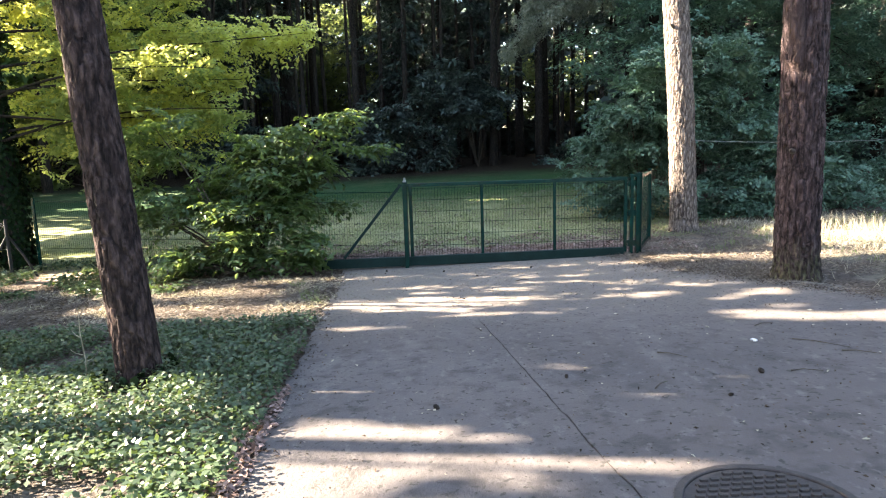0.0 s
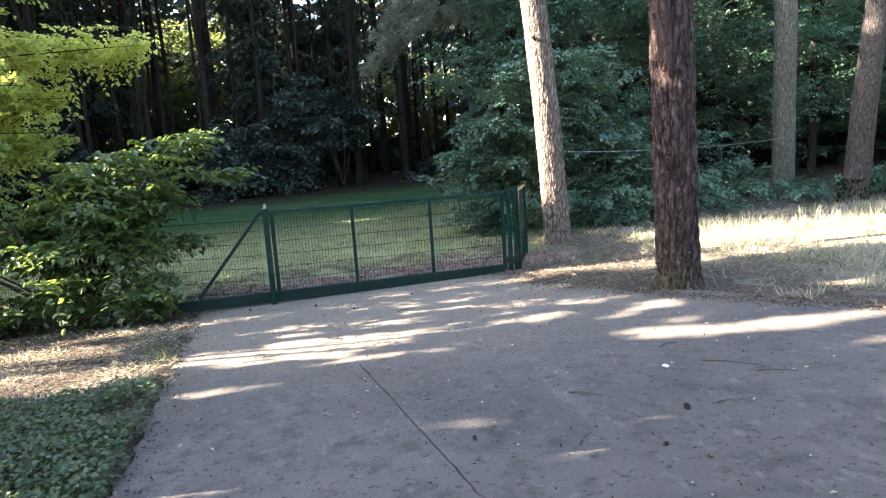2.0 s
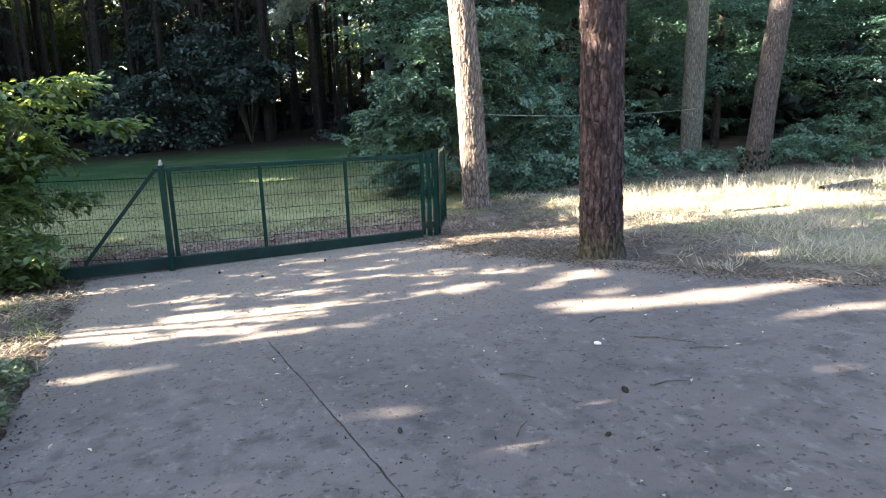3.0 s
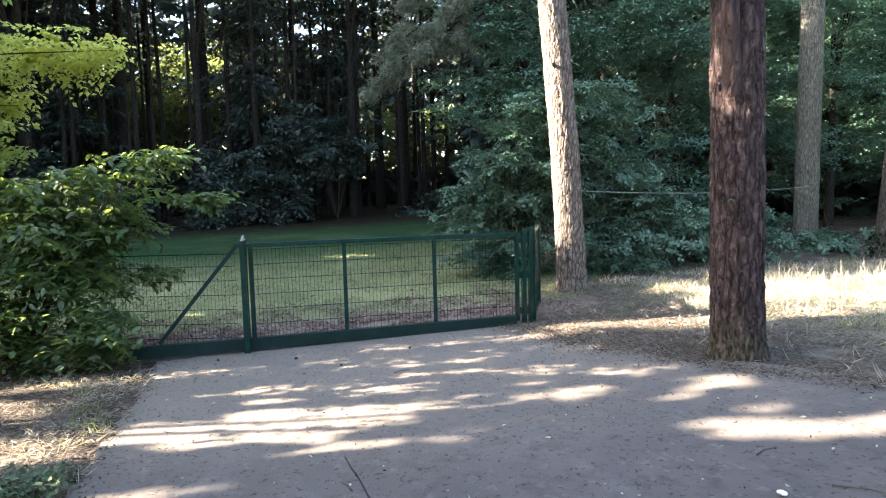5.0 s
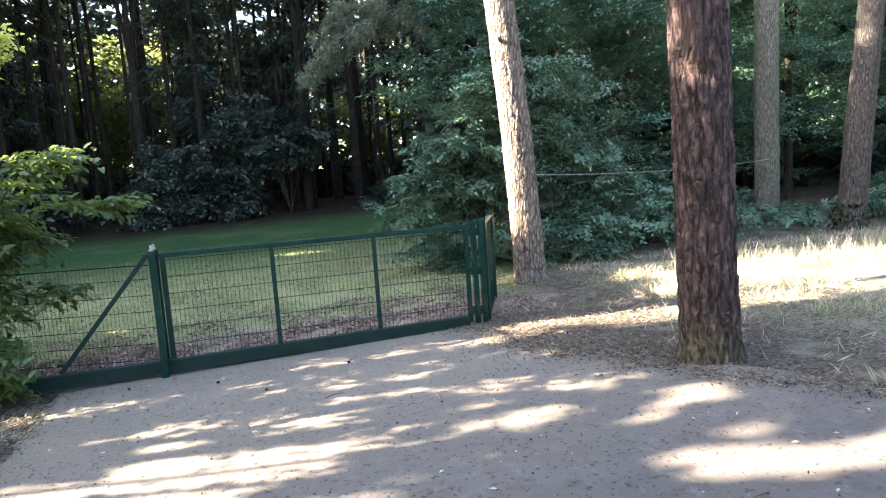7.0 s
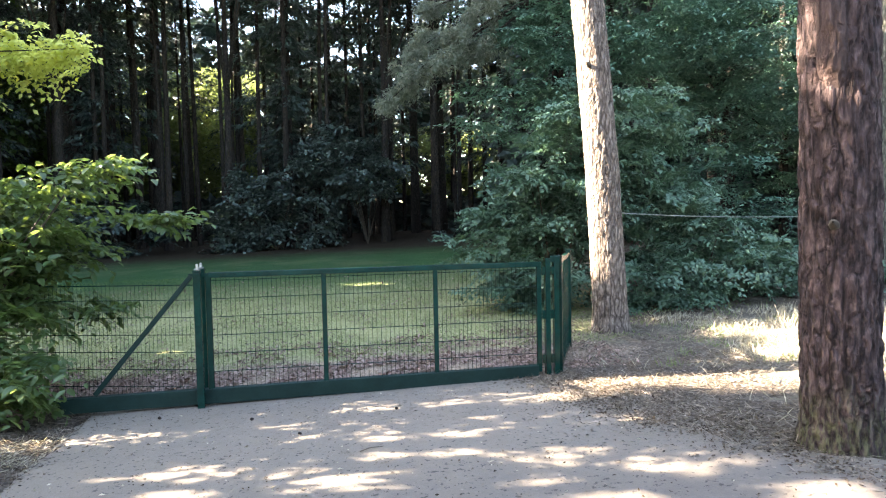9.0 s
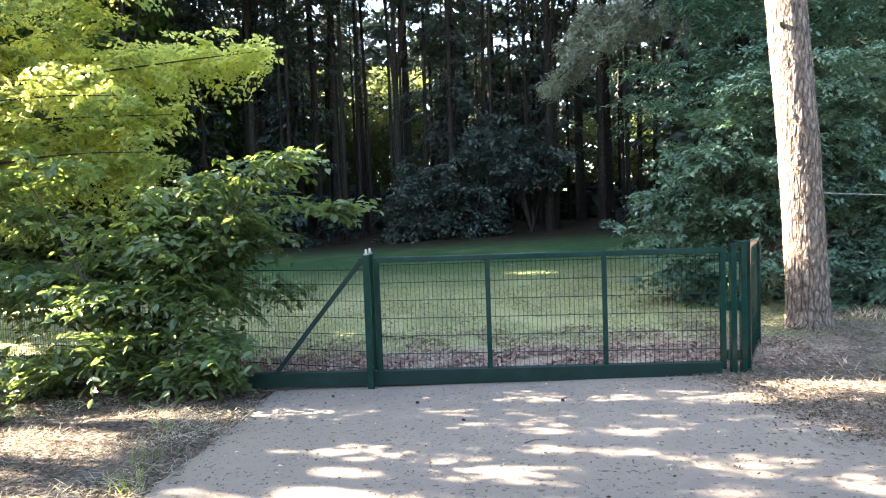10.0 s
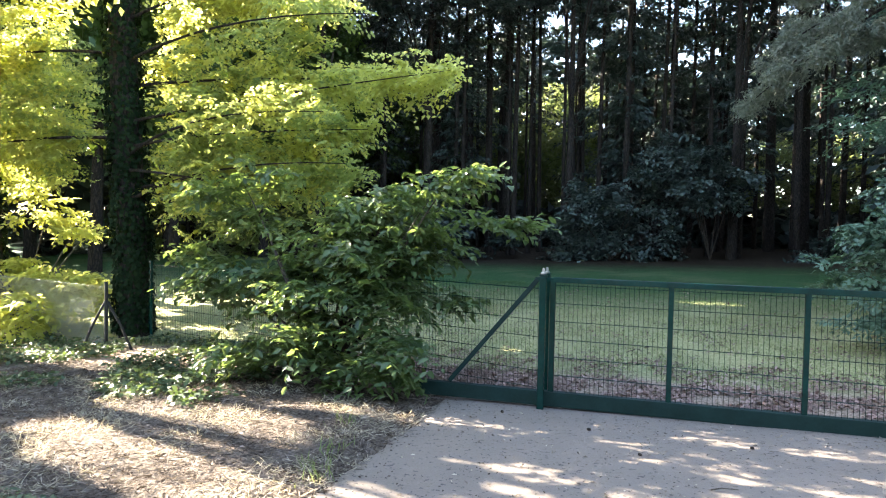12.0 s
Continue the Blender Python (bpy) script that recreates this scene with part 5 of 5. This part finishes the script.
blades("pine_needles", "dark needles lying in the straw beside the drive", on_ground(14000, -7.5, -0.6, -4.8, 0.3, lambda x, y: off_road(x, y), 1.6, -0.2), 0.10, 0.006, M_DEBRIS, "needle litter", 5.0)


def litter(name, label, C, size, mat):
    n = len(C)
    d = R.normal(0, 1, (n, 3)) * [1, 1, 0.25]
    ob = part(name, leaves(name, C, d, np.array([0, 0, 1.0]) + R.normal(0, 0.35, (n, 3)), size * (0.35 + 1.3 * R.uniform(0, 1, n) ** 2), size * 0.55, mat), None)
    tagged(ob, label, "fallen leaves", kind="stuff")


C = np.concatenate([on_ground(9000, -3.5, 5.2, 0.15, 3.0, None, 1.5, -0.1), on_ground(9000, -2.5, 4.6, 0.15, 1.7, None, 1.5, -0.3)])
litter("fallen_leaves", "red-brown fallen leaves along the gate", C, 0.07, M_LITTER)
litter("fallen_leaves", "dry grey leaves on the lawn near the gate", on_ground(7000, -8, 5.5, 1.5, 7.5, None, 1.3, -0.1), 0.06, M_DRY)
litter("fallen_leaves", "scattered brown leaves on the lawn", on_ground(3500, -8, 6, 2.5, 12, None, 0.9, 0.0), 0.08, M_LITTER)
litter("fallen_leaves", "brown leaf litter at the drive's edge", on_ground(7000, -7, -0.4, -9, 0.3, off_road, 1.5, -0.1), 0.045, M_DRY)
litter("fallen_leaves", "red-brown leaves caught along the ivy's edge", np.array([(x, y, gz(x, y) + 0.03) for y in R.uniform(-8.6, -6.6, 700) for x in [ROAD_LEFT(y) - abs(R.normal(0, 0.09)) + 0.04]]), 0.05, M_LITTER)
litter("fallen_leaves", "brown leaf litter under the pines", on_ground(7000, 4.2, 9, -4, 3, off_road, 1.5, -0.1), 0.05, M_DRY)
C = np.array([(xx, yy, gz(xx, yy) + 0.022) for yy in R.uniform(-10, 0.1, 1200) for xx in [(ROAD_LEFT(yy) + abs(R.normal(0, 0.14)) - 0.03) if R.uniform() < 0.5 else (ROAD_RIGHT(yy) - abs(R.normal(0, 0.22)) + 0.03)]])
litter("fallen_leaves", "needles and leaf bits drifted along the drive's edges", C, 0.03, M_DEBRIS)
C = on_ground(3600, -1.0, 9, -9.5, 0.0, lambda x, y: not off_road(x, y), 1.2, -0.15)
litter("road_debris", "small dark leaf and needle bits on the concrete", C, 0.024, M_DEBRIS)
C = on_ground(700, -1.0, 9, -9.5, 0.0, lambda x, y: not off_road(x, y), 1.6, -0.05)
litter("road_debris", "pale dry leaf bits scattered on the concrete", C, 0.034, M_STRAW)
C = on_ground(900, -0.9, 5, -4.0, 0.0, lambda x, y: not off_road(x, y), 1.1, -0.3)
litter("road_debris", "brown leaves and bark flakes blown before the gate", C, 0.036, M_DRY)


def edge_drift(n, spread, inward):
    """Points thick along the drive's right edge, thinning out over the concrete and the bank."""
    y = np.where(R.uniform(0, 1, n) < 0.75, R.uniform(-3.3, 0.2, n), R.uniform(-8.0, -3.3, n))
    d = R.normal(0, 1, n) * np.where(y > -3.3, spread, spread * 0.5)
    x = np.array([ROAD_RIGHT(v) for v in y]) - inward + d + 0.5 * np.array([noise.noise((a * 0.9, 2.0, 5.0)) for a in y])
    return np.array([(a, b, gz(a, b) + 0.024) for a, b in zip(x, y)])


litter("fallen_leaves", "brown litter drifted over the concrete's edge under the pines", edge_drift(5000, 0.32, 0.15), 0.04, M_DRY)
litter("fallen_leaves", "dark needle crumbs along the concrete's edge", edge_drift(4500, 0.30, 0.2), 0.03, M_DEBRIS)
blades("pine_needles", "fallen needles over the concrete's edge", edge_drift(7000, 0.30, 0.1), 0.09, 0.006, M_DRY, "needle litter", 6.0)


def stick(label, pts, r):
    base = np.array([pts[0][0], pts[0][1], gz(pts[0][0], pts[0][1]) + 0.015])
    P = np.array([(x, y, gz(x, y) + 0.02 + h) for x, y, h in pts]) - base
    t = thing("twig", base, label, "twig", "twigs on the drive")
    part("stem", smooth_mesh(tube(P, np.linspace(r, r * 0.4, len(P)), 6, "stem", M_TWIG)), None, t)


for x, y, a, L in ((2.2, -6.27, -0.8, 0.24), (3.35, -6.1, -0.9, 0.42), (3.5, -6.5, -0.6, 0.25), (1.9, -7.1, 0.8, 0.18), (3.3, -5.6, 0.3, 0.2), (0.9, -5.2, 1.9, 0.16), (2.9, -6.9, -0.2, 0.2), (1.6, -2.3, 0.4, 0.2)):
    c, s = math.cos(a), math.sin(a)
    stick("thin dead twig lying on the concrete", [(x, y, 0), (x + c * L * 0.4, y + s * L * 0.4 + 0.012, 0.008), (x + c * L, y + s * L, 0)], 0.006)


def pine_cone(x, y, s, rz):
    base = (x, y, gz(x, y) + 0.012 + s * 0.45)
    t = thing("pine_cone", base, "dark fallen pine cone on the concrete", "pine cone", "pine cones on the drive")
    t.rotation_euler = (radians(80), 0, rz)
    bm = bmesh.new()
    for k in range(42):
        f = k / 41
        a = k * 2.4
        r = s * 0.5 * math.sin(math.pi * (0.12 + 0.8 * f)) + 0.002
        mm = Matrix.Translation((math.cos(a) * r * 0.6, math.sin(a) * r * 0.6, (f - 0.5) * s * 1.3)) @ Matrix.Rotation(a, 4, "Z") @ Matrix.Rotation(radians(55), 4, "Y")
        add_box(bm, (0, 0, 0), (s * 0.08, s * 0.26, s * 0.42), 0.0, mm)
        bm.verts.ensure_lookup_table()
    part("scales", bm, M_CONE, t)


for x, y, s in ((2.70, -6.89, 0.055), (0.47, -7.23, 0.05), (1.39, -6.75, 0.04), (-0.35, -0.5, 0.05), (2.0, -1.0, 0.04), (0.6, -0.9, 0.045), (1.1, -1.6, 0.04), (2.3, -7.3, 0.035)):
    pine_cone(x, y, s * 0.62, R.uniform(0, 6))


def build_stone():
    base = (3.04, -6.10, gz(3.04, -6.10) + 0.012)
    bm = bmesh.new()
    bmesh.ops.create_icosphere(bm, subdivisions=2, radius=0.027)
    for v in bm.verts:
        v.co *= 1 + 0.25 * noise.noise(v.co * 30)
        v.co.z = v.co.z * 0.45 + 0.015
    t = part("stone", bm, M_STONE)
    t.location = base
    tagged(t, "small white stone lying on the concrete", "stone")


def build_manhole():
    x, y = 1.85, -8.62
    slope = Matrix.Rotation(-0.06, 4, "X") @ Matrix.Rotation(-0.025, 4, "Y")
    t = thing("manhole_cover", (x, y, gz(x, y) + 0.016), "round cast-iron manhole cover with raised bars", "manhole cover")
    t.matrix_basis = Matrix.Translation((x, y, gz(x, y) + 0.016)) @ slope
    bm = bmesh.new()
    ring = []
    prof = ((0.375, -0.02), (0.375, 0.008), (0.37, 0.012), (0.34, 0.012), (0.335, 0.008), (0.335, -0.02))
    seg = 64
    for r, z in prof:
        ring.append([bm.verts.new((r * math.cos(2 * math.pi * k / seg), r * math.sin(2 * math.pi * k / seg), z)) for k in range(seg)])
    for a, b in zip(ring, ring[1:]):
        for k in range(seg):
            bm.faces.new((a[k], a[(k + 1) % seg], b[(k + 1) % seg], b[k]))
    part("rim", bm, M_IRON, t)
    bm = bmesh.new()
    bmesh.ops.create_cone(bm, cap_ends=True, segments=64, radius1=0.33, radius2=0.33, depth=0.03)
    bmesh.ops.translate(bm, vec=(0, 0, -0.012), verts=bm.verts)
    lid = part("lid", bm, M_IRON, t)
    for i in range(-6, 7):
        for j in range(-6, 7):
            px, py = i * 0.05 + (0.025 if j % 2 else 0), j * 0.048
            if math.hypot(px, py) < 0.30:
                part("stud", box((px, py, 0.008), (0.036, 0.022, 0.014), 0.003) if (i, j) == (0, 0) else STUD, M_IRON, lid).location = (0, 0, 0) if (i, j) == (0, 0) else (px, py, 0.008)


STUD_BM = box((0, 0, 0), (0.036, 0.022, 0.014), 0.003)
STUD = bpy.data.meshes.new("stud")
STUD_BM.to_mesh(STUD)
STUD_BM.free()
STUD.materials.append(M_IRON)


def build_log():
    for k, (x, y, L, a, r) in enumerate(((13.4, 0.1, 1.6, 0.1, 0.09), (14.2, 0.4, 1.3, -0.2, 0.07))):
        base = np.array([x, y, gz(x, y) + r])
        t = thing("log", base, "grey cut log lying in the grass", "log", "logs in the grass")
        P = np.array([(u * L * math.cos(a), u * L * math.sin(a), 0.02 * math.sin(u * 3)) for u in np.linspace(-0.5, 0.5, 12)])
        me = tube(P, np.full(12, r), 14, "wood", M_BARK_GREY, 0.06, seed=k)
        part("wood", smooth_mesh(me), None, t)


def build_cable():
    a, b = np.array([5.66, 2.62, 2.06]), np.array([14.7, 6.25, 1.98])
    s = np.linspace(0, 1, 24)[:, None]
    P = a * (1 - s) + b * s
    P[:, 2] -= 0.12 * 4 * (s * (1 - s))[:, 0]
    ob = part("cable", tube(P, np.full(24, 0.008), 6, "cable", M_WIRE), None)
    tagged(ob, "thin grey cable strung between two trees", "cable")


build_stone()
build_manhole()
build_log()
build_cable()


def build_stalk():
    """A dead weed stem standing in the ivy."""
    x, y = -2.32, -6.15
    base = np.array([x, y, gz(x, y)])
    t = thing("dry_weed", base, "pale dry weed stalk standing in the ivy", "weed")
    P = np.array([(0, 0, 0), (0.015, 0, 0.2), (-0.01, 0.01, 0.42), (0.005, 0.0, 0.62)])
    part("stem", smooth_mesh(tube(P, [0.007, 0.006, 0.005, 0.003], 6, "stem", M_STRAW)), None, t)
    for z, a in ((0.18, 0.3), (0.24, 3.4), (0.38, 2.6), (0.46, 5.9), (0.56, 1.2)):
        d = np.array([math.cos(a) * 0.09, math.sin(a) * 0.05, 0.03])
        part("twig", tube([(0, 0, z), np.array([0, 0, z]) + d * 0.6, np.array([0, 0, z + 0.02]) + d], [0.004, 0.003, 0.002], 5, "twig", M_STRAW), None, t)


build_stalk()
